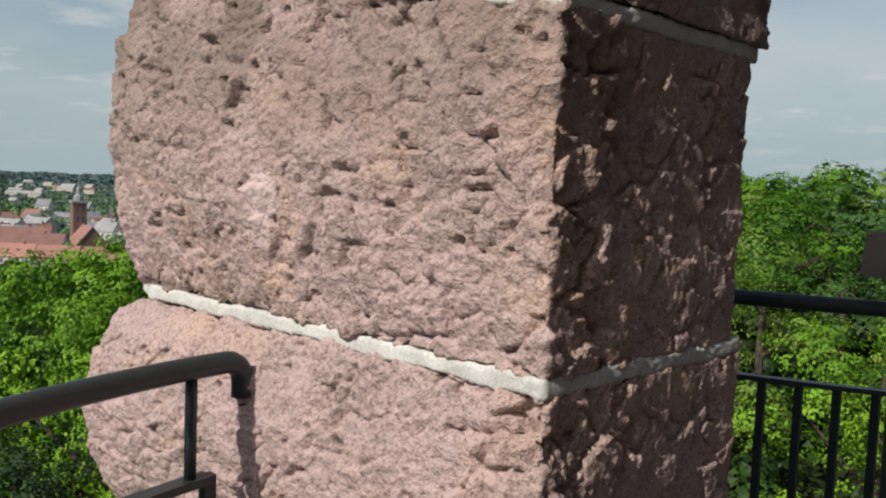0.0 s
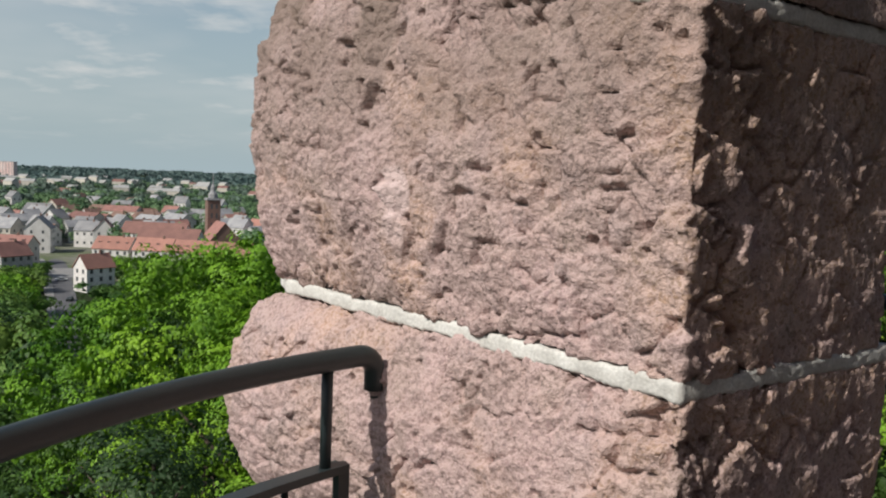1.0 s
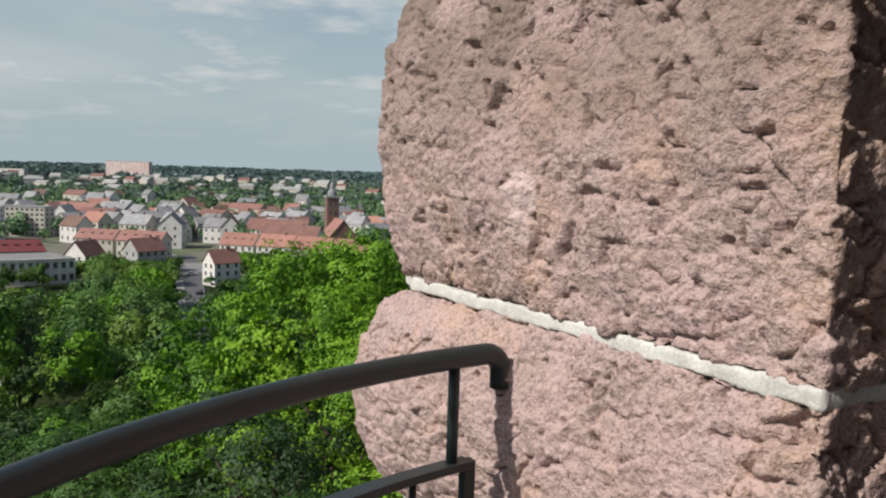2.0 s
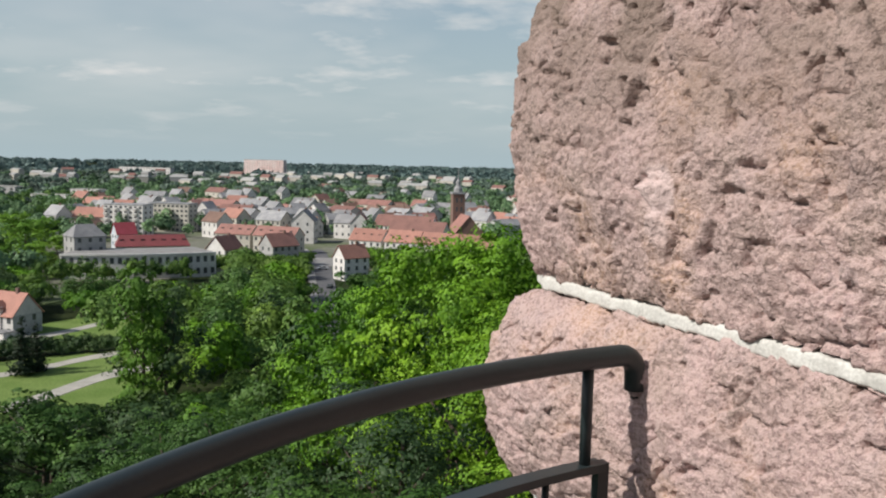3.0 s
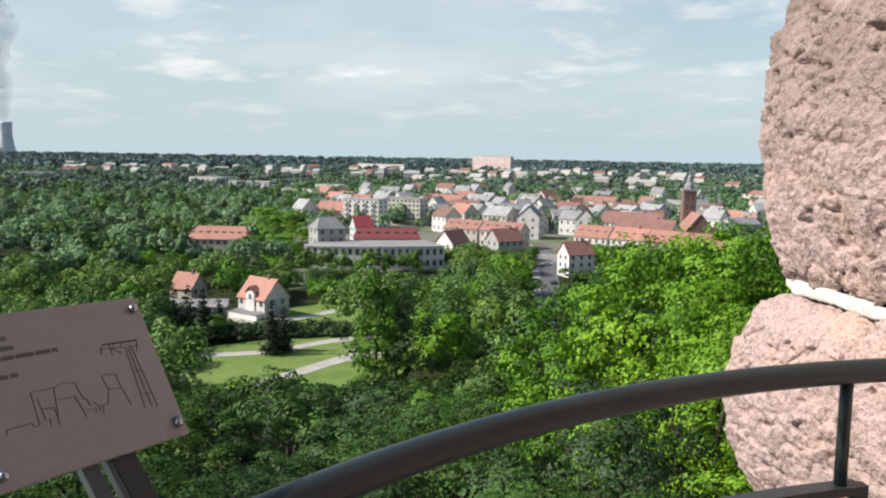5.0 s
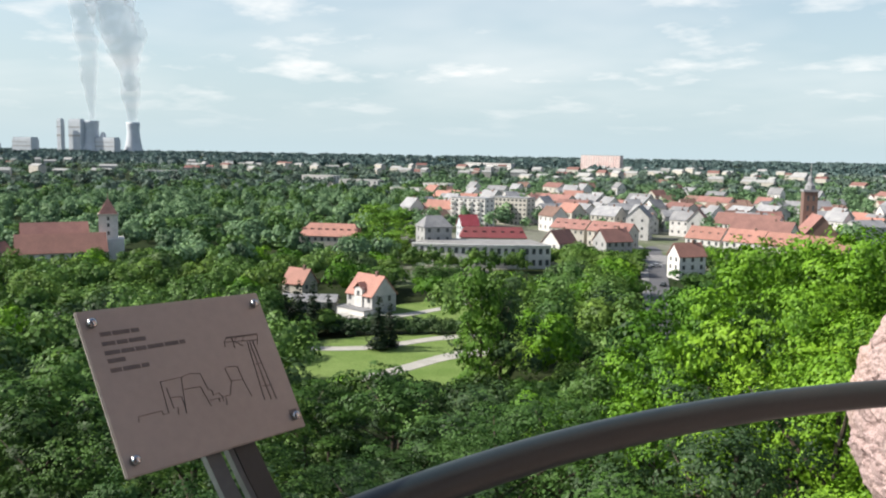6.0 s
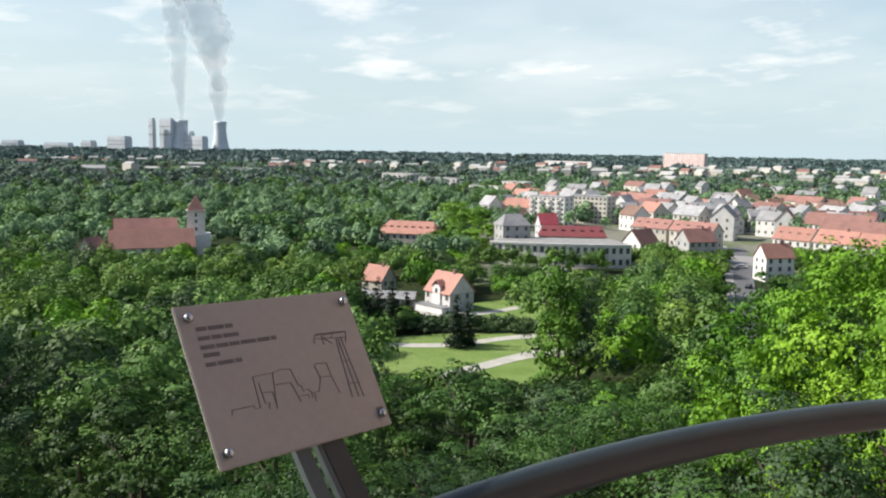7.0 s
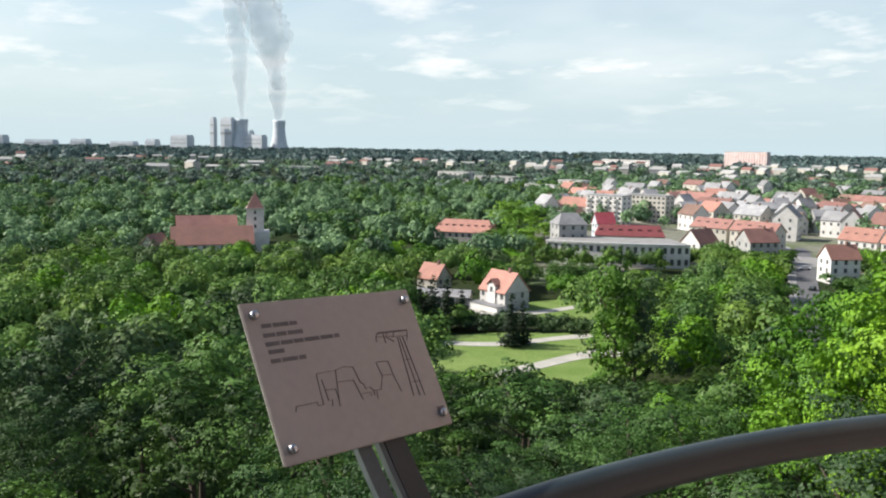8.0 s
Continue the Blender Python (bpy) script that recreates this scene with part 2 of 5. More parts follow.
def box(bm, x0, y0, z0, x1, y1, z1, m=None, bevel=0.0):
    made = bmesh.ops.create_cube(bm, size=1, matrix=Matrix.LocRotScale(((x0 + x1) / 2, (y0 + y1) / 2, (z0 + z1) / 2), None, (x1 - x0, y1 - y0, z1 - z0)))
    vs = made["verts"]
    if bevel:
        es = {e for v in vs for e in v.link_edges}
        vs = list({v for f in bmesh.ops.bevel(bm, geom=list(es), offset=bevel, segments=2, affect="EDGES")["faces"] for v in f.verts} | {v for v in vs if v.is_valid})
    if m is not None:
        bmesh.ops.transform(bm, matrix=m, verts=[v for v in vs if v.is_valid])


def boxes(*rows, m=None, bevel=0.0):
    bm = bmesh.new()
    for r in rows:
        box(bm, *r, m=m, bevel=bevel)
    return bm


def sweep(points, radius, sides=16, caps=True, flat=None):
    """A tube along a line of points; flat=(half width, half height) makes it a bar."""
    bm = bmesh.new()
    pts = [Vector(p) for p in points]
    rings = []
    for i, p in enumerate(pts):
        d = (pts[min(i + 1, len(pts) - 1)] - pts[max(i - 1, 0)]).normalized()
        up = Vector((0, 0, 1)) if abs(d.z) < 0.95 else Vector((0.7, 0.7, 0))
        a = d.cross(up).normalized()
        b = a.cross(d)
        if flat:
            offs = [a * sx * flat[0] + b * sz * flat[1] for sx, sz in ((1, 1), (-1, 1), (-1, -1), (1, -1))]
        else:
            offs = [a * math.cos(k / sides * math.tau) * radius + b * math.sin(k / sides * math.tau) * radius for k in range(sides)]
        rings.append([bm.verts.new(p + o) for o in offs])
    n = len(rings[0])
    for r, s in zip(rings, rings[1:]):
        for k in range(n):
            bm.faces.new((r[k], r[(k + 1) % n], s[(k + 1) % n], s[k]))
    if caps:
        bm.faces.new(rings[0][::-1])
        bm.faces.new(rings[-1])
    bmesh.ops.recalc_face_normals(bm, faces=bm.faces)
    return bm


def lathe(profile, sides=32):
    bm = bmesh.new()
    rings = [[bm.verts.new((r * math.cos(k / sides * math.tau), r * math.sin(k / sides * math.tau), z)) for k in range(sides)] for r, z in profile]
    for r, s in zip(rings, rings[1:]):
        for k in range(sides):
            bm.faces.new((r[k], r[(k + 1) % sides], s[(k + 1) % sides], s[k]))
    bm.faces.new(rings[0][::-1])
    bm.faces.new(rings[-1])
    return bm


def polar(bearing, distance, z=0.0):
    """A place by its bearing (degrees to the left of +y) and distance from the tower."""
    return Vector((-math.sin(radians(bearing)) * distance, math.cos(radians(bearing)) * distance, z))


def smooth01(a, b, x):
    t = min(max((x - a) / (b - a), 0.0), 1.0)
    return t * t * (3 - 2 * t)


def ground_z(x, y):
    r = math.hypot(x, y)
    b = math.degrees(math.atan2(-x, y))
    ridge = smooth01(14, -8, b) if b > -120 else 1.0
    hill = 24 * (1 - smooth01(8, 150, r)) * (1 - ridge)
    hill += (22 + 12 * smooth01(15, 70, r)) * (1 - smooth01(140, 420, r)) * ridge
    rise = 11 * smooth01(2200, 4700, r)
    return hill + rise + (noise.noise((x * 0.01, y * 0.01, 0)) * 1.2 * smooth01(140, 40, r) if r < 140 else 0)


# ---- ground ----
radii = [0.0] + [2.5 * 1.075 ** k for k in range(106)]
radii = [r for r in radii if r < 4950] + [4980]
SPOKES = 180
verts = [(0, 0, ground_z(0, 0.1))]
faces = []
for r in radii[1:]:
    for k in range(SPOKES):
        x, y = r * math.cos(k / SPOKES * math.tau), r * math.sin(k / SPOKES * math.tau)
        verts.append((x, y, ground_z(x, y)))
for k in range(SPOKES):
    faces.append((0, 1 + k, 1 + (k + 1) % SPOKES))
for i in range(len(radii) - 2):
    a, b = 1 + i * SPOKES, 1 + (i + 1) * SPOKES
    for k in range(SPOKES):
        faces.append((a + k, b + k, b + (k + 1) % SPOKES, a + (k + 1) % SPOKES))
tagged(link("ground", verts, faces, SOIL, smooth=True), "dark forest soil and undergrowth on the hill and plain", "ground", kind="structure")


def sheet(name, outline, z, material, label, category):
    """A flat piece of ground with a rounded outline given by bearing and distance."""
    pts = [polar(b, d) for b, d in outline]
    n = len(pts)
    fine = []
    for i in range(n):
        p0, p1, p2, p3 = (pts[(i + k - 1) % n] for k in range(4))
        for s in range(4):
            t = s / 4
            fine.append(0.5 * (2 * p1 + (p2 - p0) * t + (2 * p0 - 5 * p1 + 4 * p2 - p3) * t * t + (3 * p1 - p0 - 3 * p2 + p3) * t ** 3))
    top = [(p.x, p.y, z) for p in fine]
    low = [(p.x, p.y, z - 1.5) for p in fine]
    m = len(top)
    fs = [tuple(range(m)), tuple(range(2 * m - 1, m - 1, -1))] + [(i, m + i, m + (i + 1) % m, (i + 1) % m) for i in range(m)]
    ob = link(name, top + low, fs, material)
    return tagged(ob, label, category, kind="structure")


sheet("lawn", [(59, 150), (50, 146), (43, 160), (42, 192), (46, 204), (55, 196), (60, 176)], 0.9, GRASS, "mown park lawn in sunlight", "lawn")
sheet("garden_lawn", [(49.5, 222), (44, 226), (43, 240), (46, 252), (49.8, 244)], 0.5, GRASS, "small sunny garden lawn beside the white house", "lawn")
sheet("footpath", [(58, 188), (52, 186), (47, 196), (43, 203), (43, 207), (47, 200.5), (52, 190), (58, 191)], 0.96, GRAVEL, "pale gravel footpath along the lawn", "path")
sheet("park_path", [(52, 160), (49.5, 166), (46, 178), (43, 184), (43, 191), (46, 184.5), (49.5, 172), (52.5, 163)], 0.96, GRAVEL, "wide pale gravel path crossing the lawn", "path")
sheet("house_drive", [(54, 226), (49.8, 225), (44, 252), (44, 256), (49.5, 231), (53.8, 231)], 0.56, GRAVEL, "pale paved drive before the white house", "path")
sheet("road", [(32.6, 205), (31.2, 205), (31.5, 300), (32.2, 420), (33.2, 420), (32.7, 300)], 0.3, ASPHALT, "grey asphalt street running into the town", "road")
sheet("pavement", [(33.1, 205), (32.65, 205), (32.75, 300), (33.25, 420), (33.7, 420), (33.25, 300)], 0.42, PAVING, "pale paved footway beside the street", "pavement")
sheet("market_square", [(34.4, 366), (30.6, 366), (30.6, 392), (34.4, 392)], 0.34, PAVING, "pale paved square in front of the red-roofed row", "pavement")
sheet("town_ground", [(52, 300), (40, 345), (30, 345), (18, 345), (17, 700), (18, 1250), (34, 1300), (48, 1250), (50, 700)], 0.2, YARD, "yards, gardens and paved ground between the town houses", "ground")

# ---- stone pier of the viewing platform ----
CORNER, U, V = Vector((0.166, 1.285, 0)), Vector((-0.708, 0.706, 0)), Vector((0.706, 0.708, 0))
PIER_L, PIER_W = 1.40, 0.655
BLOT_AT = Vector((0, 0, 44.965)) + CORNER + U * 0.735 - V * 0.045
GRANITE = bpy.data.materials.new("rough_pink_granite")


def make_granite(m):
    m.use_nodes = True
    n, l = m.node_tree.nodes, m.node_tree.links
    p = n["Principled BSDF"]
    p.inputs["Roughness"].default_value = 0.85
    tc = n.new("ShaderNodeTexCoord")

    def tex(kind, scale, detail=4.0):
        t = n.new(kind)
        t.inputs["Scale"].default_value = scale
        if "Detail" in t.inputs:
            t.inputs["Detail"].default_value = detail
        l.new(tc.outputs["Object"], t.inputs["Vector"])
        return t

    def ramp(src, lo, hi, to0=0.0, to1=1.0):
        r = n.new("ShaderNodeMapRange")
        for k, v in (("From Min", lo), ("From Max", hi), ("To Min", to0), ("To Max", to1)):
            r.inputs[k].default_value = v
        l.new(src, r.inputs["Value"])
        return r.outputs[0]

    def blend(fac, a, b):
        x = n.new("ShaderNodeMix")
        x.data_type = "RGBA"
        l.new(fac, x.inputs[0])
        for s, c in ((6, a), (7, b)):
            if isinstance(c, tuple):
                x.inputs[s].default_value = (*c, 1)
            else:
                l.new(c, x.inputs[s])
        return x.outputs[2]

    patches = ramp(tex("ShaderNodeTexNoise", 3.2, 5).outputs["Fac"], 0.36, 0.64)
    col = blend(patches, (0.22, 0.158, 0.142), (0.345, 0.24, 0.236))
    rust = ramp(tex("ShaderNodeTexNoise", 4.6, 6).outputs["Fac"], 0.51, 0.68, 0.0, 0.75)
    col = blend(rust, col, (0.43, 0.275, 0.185))
    lichen = ramp(tex("ShaderNodeTexNoise", 6.5, 7).outputs["Fac"], 0.54, 0.68, 0.0, 0.75)
    col = blend(lichen, col, (0.20, 0.155, 0.125))
    grey = ramp(tex("ShaderNodeTexNoise", 9.0, 8).outputs["Fac"], 0.52, 0.66, 0.0, 0.55)
    col = blend(grey, col, (0.30, 0.235, 0.235))
    dot = n.new("ShaderNodeVectorMath")
    dot.operation = "DOT_PRODUCT"
    l.new(tc.outputs["Object"], dot.inputs[0])
    dot.inputs[1].default_value = U
    edge = ramp(dot.outputs["Value"], CORNER.dot(U) + 0.16, CORNER.dot(U) + 0.02)
    stain = n.new("ShaderNodeMath")
    stain.operation = "MULTIPLY"
    l.new(edge, stain.inputs[0])
    l.new(ramp(tex("ShaderNodeTexNoise", 7.0, 5).outputs["Fac"], 0.40, 0.62, 0.0, 0.8), stain.inputs[1])
    col = blend(stain.outputs[0], col, (0.40, 0.255, 0.155))
    crystals = tex("ShaderNodeTexVoronoi", 130)
    feldspar = ramp(crystals.outputs["Color"], 0.62, 0.9, 0.0, 0.55)
    col = blend(feldspar, col, (0.60, 0.45, 0.42))
    mica = ramp(tex("ShaderNodeTexNoise", 120, 3).outputs["Fac"], 0.58, 0.70, 0.0, 0.62)
    col = blend(mica, col, (0.15, 0.10, 0.085))
    # dark weathering that comes down from above in patches
    sep = n.new("ShaderNodeSeparateXYZ")
    l.new(tc.outputs["Object"], sep.inputs[0])
    wet = n.new("ShaderNodeMath")
    wet.operation = "MULTIPLY"
    l.new(ramp(sep.outputs[2], 44.9, 45.4), wet.inputs[0])
    l.new(ramp(tex("ShaderNodeTexNoise", 4.0, 7).outputs["Fac"], 0.38, 0.58, 0.2, 0.95), wet.inputs[1])
    col = blend(wet.outputs[0], col, (0.19, 0.14, 0.115))
    # pale paint blot with a drip, on the lit face
    for centre, inner, outer, strength in ((BLOT_AT, 0.050, 0.064, 0.92), (BLOT_AT - Vector((-0.004, 0.004, 0.075)), 0.018, 0.045, 0.5)):
        off = n.new("ShaderNodeVectorMath")
        off.operation = "DISTANCE"
        wob = n.new("ShaderNodeVectorMath")
        wob.operation = "MULTIPLY_ADD"
        l.new(tex("ShaderNodeTexNoise", 28, 3).outputs["Color"], wob.inputs[0])
        wob.inputs[1].default_value = (0.016, 0.016, 0.016)
        l.new(tc.outputs["Object"], wob.inputs[2])
        l.new(wob.outputs[0], off.inputs[0])
        off.inputs[1].default_value = centre + Vector((0.008, 0.008, 0.008))
        col = blend(ramp(off.outputs["Value"], outer, inner, 0.0, strength), col, (0.56, 0.435, 0.42))
    l.new(col, p.inputs["Base Color"])
    grains, chips = tex("ShaderNodeTexNoise", 70, 8), tex("ShaderNodeTexNoise", 220, 4)
    add = n.new("ShaderNodeMath")
    add.operation = "MULTIPLY_ADD"
    l.new(chips.outputs["Fac"], add.inputs[0])
    add.inputs[1].default_value = 0.35
    l.new(grains.outputs["Fac"], add.inputs[2])
    b = n.new("ShaderNodeBump")
    b.inputs["Strength"].default_value, b.inputs["Distance"].default_value = 0.9, 0.012
    l.new(add.outputs[0], b.inputs["Height"])
    l.new(b.outputs[0], p.inputs["Normal"])


make_granite(GRANITE)


def relief(p, seed):
    """How far the hewn surface stands out at p, in metres: tilted fracture facets at two scales, grain, small pits and cracks."""
    q = p + Vector((seed * 7.3, seed * 3.1, seed * 5.7))
    warp = noise.noise_vector(q * 9) * 0.035
    broad = noise.noise(q * 3.1) * 0.015 + noise.noise(q * 7.5) * 0.008
    w = q + warp
    near, pts = noise.voronoi(w * 13)
    tilt = noise.cell_vector(pts[0] * 31.7)
    facet = (w * 13 - pts[0]).dot(tilt) * 0.016 + (tilt.x - 0.5) * 0.008
    near2, pts2 = noise.voronoi((q + warp * 0.5) * 38)
    tilt2 = noise.cell_vector(pts2[0] * 17.3)
    chip = ((q + warp * 0.5) * 38 - pts2[0]).dot(tilt2) * 0.006 + (tilt2.y - 0.5) * 0.004
    fine = noise.fractal(q * 60, 0.8, 2.1, 3) * 0.0022
    pit = noise.noise(q * 6 + Vector((9, 4, 2)))
    hole = -0.030 * smooth01(0.42, 0.14, near2[0]) * smooth01(0.75, 0.83, tilt2.x) * smooth01(-0.1, 0.2, pit)
    crack = -0.026 * smooth01(0.11, 0.0, near[1] - near[0]) * smooth01(-0.02, 0.2, noise.noise(q * 11))
    return broad + facet + chip + fine + hole + crack


def hewn_block(name, a0, a1, b0, b1, c0, c1, radii, step, seed, parent, bulge=0.0, end_bulge=0.0, tilt=(0.0, 0.0)):
    """One rough-hewn stone: a runs along the lit face, b into the pier, c upwards; radii round its two ends and its bed edges."""
    size = Vector((a1 - a0, b1 - b0, c1 - c0))
    n = [max(3, int(s / step)) for s in size]
    n[1] = max(3, int(size.y / step))
    index, verts, faces = {}, [], []

    def vert(i, j, k):
        key = (i, j, k)
        if key in index:
            return index[key]
        p = Vector((i / n[0] * size.x, j / n[1] * size.y, k / n[2] * size.z))
        far = smooth01(0.55, 1.0, p.x / size.x)
        r = min(radii[0] + (radii[1] - radii[0]) * far, size.z * 0.45, size.y * 0.45)
        inner = Vector([min(max(c, r), s - r) for c, s in zip(p, size)])
        d = (p - inner).normalized()
        s = inner + d * r
        mid = 1 - abs(2 * k / n[2] - 1) ** 2.2
        s.y -= (bulge + (end_bulge - bulge) * smooth01(0.25, 0.95, i / n[0])) * mid * smooth01(0.0, 0.1, i / n[0]) * max(1 - j / n[1] * 3, 0)
        s.x += 0.4 * end_bulge * mid * max(d.x, 0)
        s.z += s.x * (tilt[0] + (tilt[1] - tilt[0]) * k / n[2])
        world_p = Vector((a0 + s.x, b0 + s.y, c0 + s.z))
        calm = 1 - 0.6 * smooth01(0.12, 0.5, j / n[1]) if i < 3 else 1.0
        s = world_p + (d * relief(world_p, seed) * calm if i < 3 or j < n[1] * 0.45 or i > n[0] - 2 else Vector())
        w = CORNER + U * s.x + V * s.y
        index[key] = len(verts)
        verts.append((w.x, w.y, s.z))
        return index[key]

    def grid(fix, at, x, y, flip):
        for i in range(n[x]):
            for j in range(n[y]):
                ids = []
                for di, dj in ((0, 0), (1, 0), (1, 1), (0, 1)):
                    ijk = [0, 0, 0]
                    ijk[fix], ijk[x], ijk[y] = at, i + di, j + dj
                    ids.append(vert(*ijk))
                faces.append(ids[::-1] if flip else ids)
    grid(1, 0, 0, 2, True), grid(1, n[1], 0, 2, False)
    grid(0, 0, 1, 2, False), grid(0, n[0], 1, 2, True)
    for k, flip in ((0, False), (n[2], True)):
        ring = [vert(i, 0, k) for i in range(n[0])] + [vert(n[0], j, k) for j in range(n[1])]
        ring += [vert(i, n[1], k) for i in range(n[0], 0, -1)] + [vert(0, j, k) for j in range(n[1], 0, -1)]
        faces.append(ring[::-1] if flip else ring)
    return link(name, verts, faces, GRANITE, parent, smooth=True)


pier = empty("stone_pier", Matrix(), label="rough-hewn pink granite pier with pale mortar joints", category="pier", kind="structure")
JOINT = 0.022
RISE = 0.17     # the upper bed climbs away from the corner
courses = [(43.42, 44.06, 0.03, 0.06, 0.05, 1, (0, 0)), (44.06, 44.69, 0.035, 0.135, 0.0054, 2, (0, 0)), (44.69, 45.287, 0.02, 0.082, 0.0054, 3, (0, RISE)), (45.287, 45.93, 0.0, 0.03, 0.009, 4, (RISE, RISE)), (45.93, 46.60, 0.0, 0.03, 0.05, 5, (RISE, 0))]
for z0, z1, bulge, end, step, seed, tilt in courses:
    wide = 0.03 if seed > 3 else 0.0
    hewn_block("stone_block", -wide * 0.3, PIER_L + (0.02 if seed == 2 else 0), -wide * 0.3, PIER_W - (0.03 if seed == 3 else 0) + wide, z0 + JOINT / 2, z1 - JOINT / 2, (0.009, 0.05), step, seed, pier, bulge, end, tilt)


def mortar_bed(z, seed, rise=0.0):
    """A ragged bed of mortar smeared over the edges of the stones."""
    verts, faces = [], []
    path = [(PIER_L + 0.01 - 0.006 * i, 0.0) for i in range(int((PIER_L + 0.01) / 0.006) + 1)] + [(0.0, 0.006 * i) for i in range(1, int(PIER_W / 0.006))]
    rows = 9
    for a, b in path:
        side = Vector((0, -1)) if a > 0 else Vector((-1, 0))
        q = Vector((a * 9, b * 9, seed))
        up = JOINT * (0.74 + 0.32 * noise.noise(q * 1.1) + 0.2 * noise.noise(q * 4.5) + 0.2 * noise.noise(q * 11))
        dn = JOINT * (0.74 + 0.3 * noise.noise(q * 1.3 + Vector((5, 5, 5))) + 0.2 * noise.noise(q * 5 + Vector((3, 3, 1))) + 0.2 * noise.noise(q * 12))
        for k in range(rows):
            f = k / (rows - 1)
            h = -max(dn, 0.013) + f * (max(dn, 0.013) + max(up, 0.013))
            out = 0.004 * (1 - abs(2 * f - 1) ** 6) - 0.003 + 0.002 * noise.noise(Vector((a * 40, b * 40, h * 60 + seed)))
            if a > PIER_L - 0.10:
                out -= 0.03 * smooth01(PIER_L - 0.10, PIER_L + 0.01, a)
            s = Vector((a, b)) + side * out
            w = CORNER + U * s.x + V * s.y
            verts.append((w.x, w.y, z + h + rise * a))
        # inner edge, deep in the joint
        for h in (0.006, -0.006):
            s = Vector((a, b)) - side * 0.12
            w = CORNER + U * max(s.x, 0.05) + V * max(s.y, 0.05)
            verts.append((w.x, w.y, z + h + rise * a))
    m = rows + 2
    for i in range(len(path) - 1):
        for k in range(m):
            faces.append((i * m + k, i * m + (k + 1) % m, (i + 1) * m + (k + 1) % m, (i + 1) * m + k))
    last = (len(path) - 1) * m
    faces += [tuple(range(m))[::-1], tuple(range(last, last + m))]
    return link("mortar_joint", verts, faces, MORTAR, pier, "ragged off-white lime mortar", smooth=True)


mortar_bed(44.69, 1.0)
mortar_bed(45.287, 7.0, RISE)
mortar_bed(44.06, 12.0)

# ---- platform under the pier and the rails ----
RAIL_C, RAIL_R, RAIL_Z = Vector((1.03, 0.636, 0)), 1.842, 44.613
platform = lathe([(2.42, 43.0), (2.52, 43.08), (2.52, 43.36), (2.47, 43.42)], 72)
bmesh.ops.translate(platform, vec=(0.98, 0.92, 0), verts=platform.verts)
tagged(part("platform_floor", platform, FLOORSTONE), "stone floor slab of the viewing platform, darkened to cut bounce light", "floor", kind="structure")
shaft = lathe([(2.3, 18.0), (2.15, 43.0)], 72)
bmesh.ops.translate(shaft, vec=(0.98, 0.92, 0), verts=shaft.verts)
tagged(part("tower_shaft", shaft, GRANITE), "round granite shaft of the lookout tower", "tower", kind="structure")

# Unseen wall, added to keep sky light off the pier's dark face.
wall_m = Matrix(((0.706, 0.708, 0, 0.486), (0.708, -0.706, 0, 0.260), (0, 0, 1, 43.42), (0, 0, 0, 1)))
second = boxes((-1.0, 0, 0, 2.4, 0.65, 4.6), m=wall_m, bevel=0.02)
bmesh.ops.recalc_face_normals(second, faces=second.faces)
tagged(part("wall_opposite", second, GRANITE), "plain granite wall out of view, added to shade the pier", "wall", kind="structure")

# Unseen lintel, added to block skylight from above the pier's shaded side.
lintel = boxes((-1.9, 0.02, 46.60, 1.38, 0.64, 46.95), m=Matrix(((U.x, V.x, 0, CORNER.x), (U.y, V.y, 0, CORNER.y), (0, 0, 1, 0), (0, 0, 0, 1))), bevel=0.02)
tagged(part("ceiling", lintel, GRANITE), "plain granite lintel out of view, added to darken the pier's shaded side", "ceiling", kind="structure")

# ---- curved rail ----


def arc(r, z, a0, a1, n=48):
    return [(RAIL_C.x + r * math.cos(radians(a0 + (a1 - a0) * i / n)), RAIL_C.y + r * math.sin(radians(a0 + (a1 - a0) * i / n)), z) for i in range(n + 1)]


END_A = 143.0


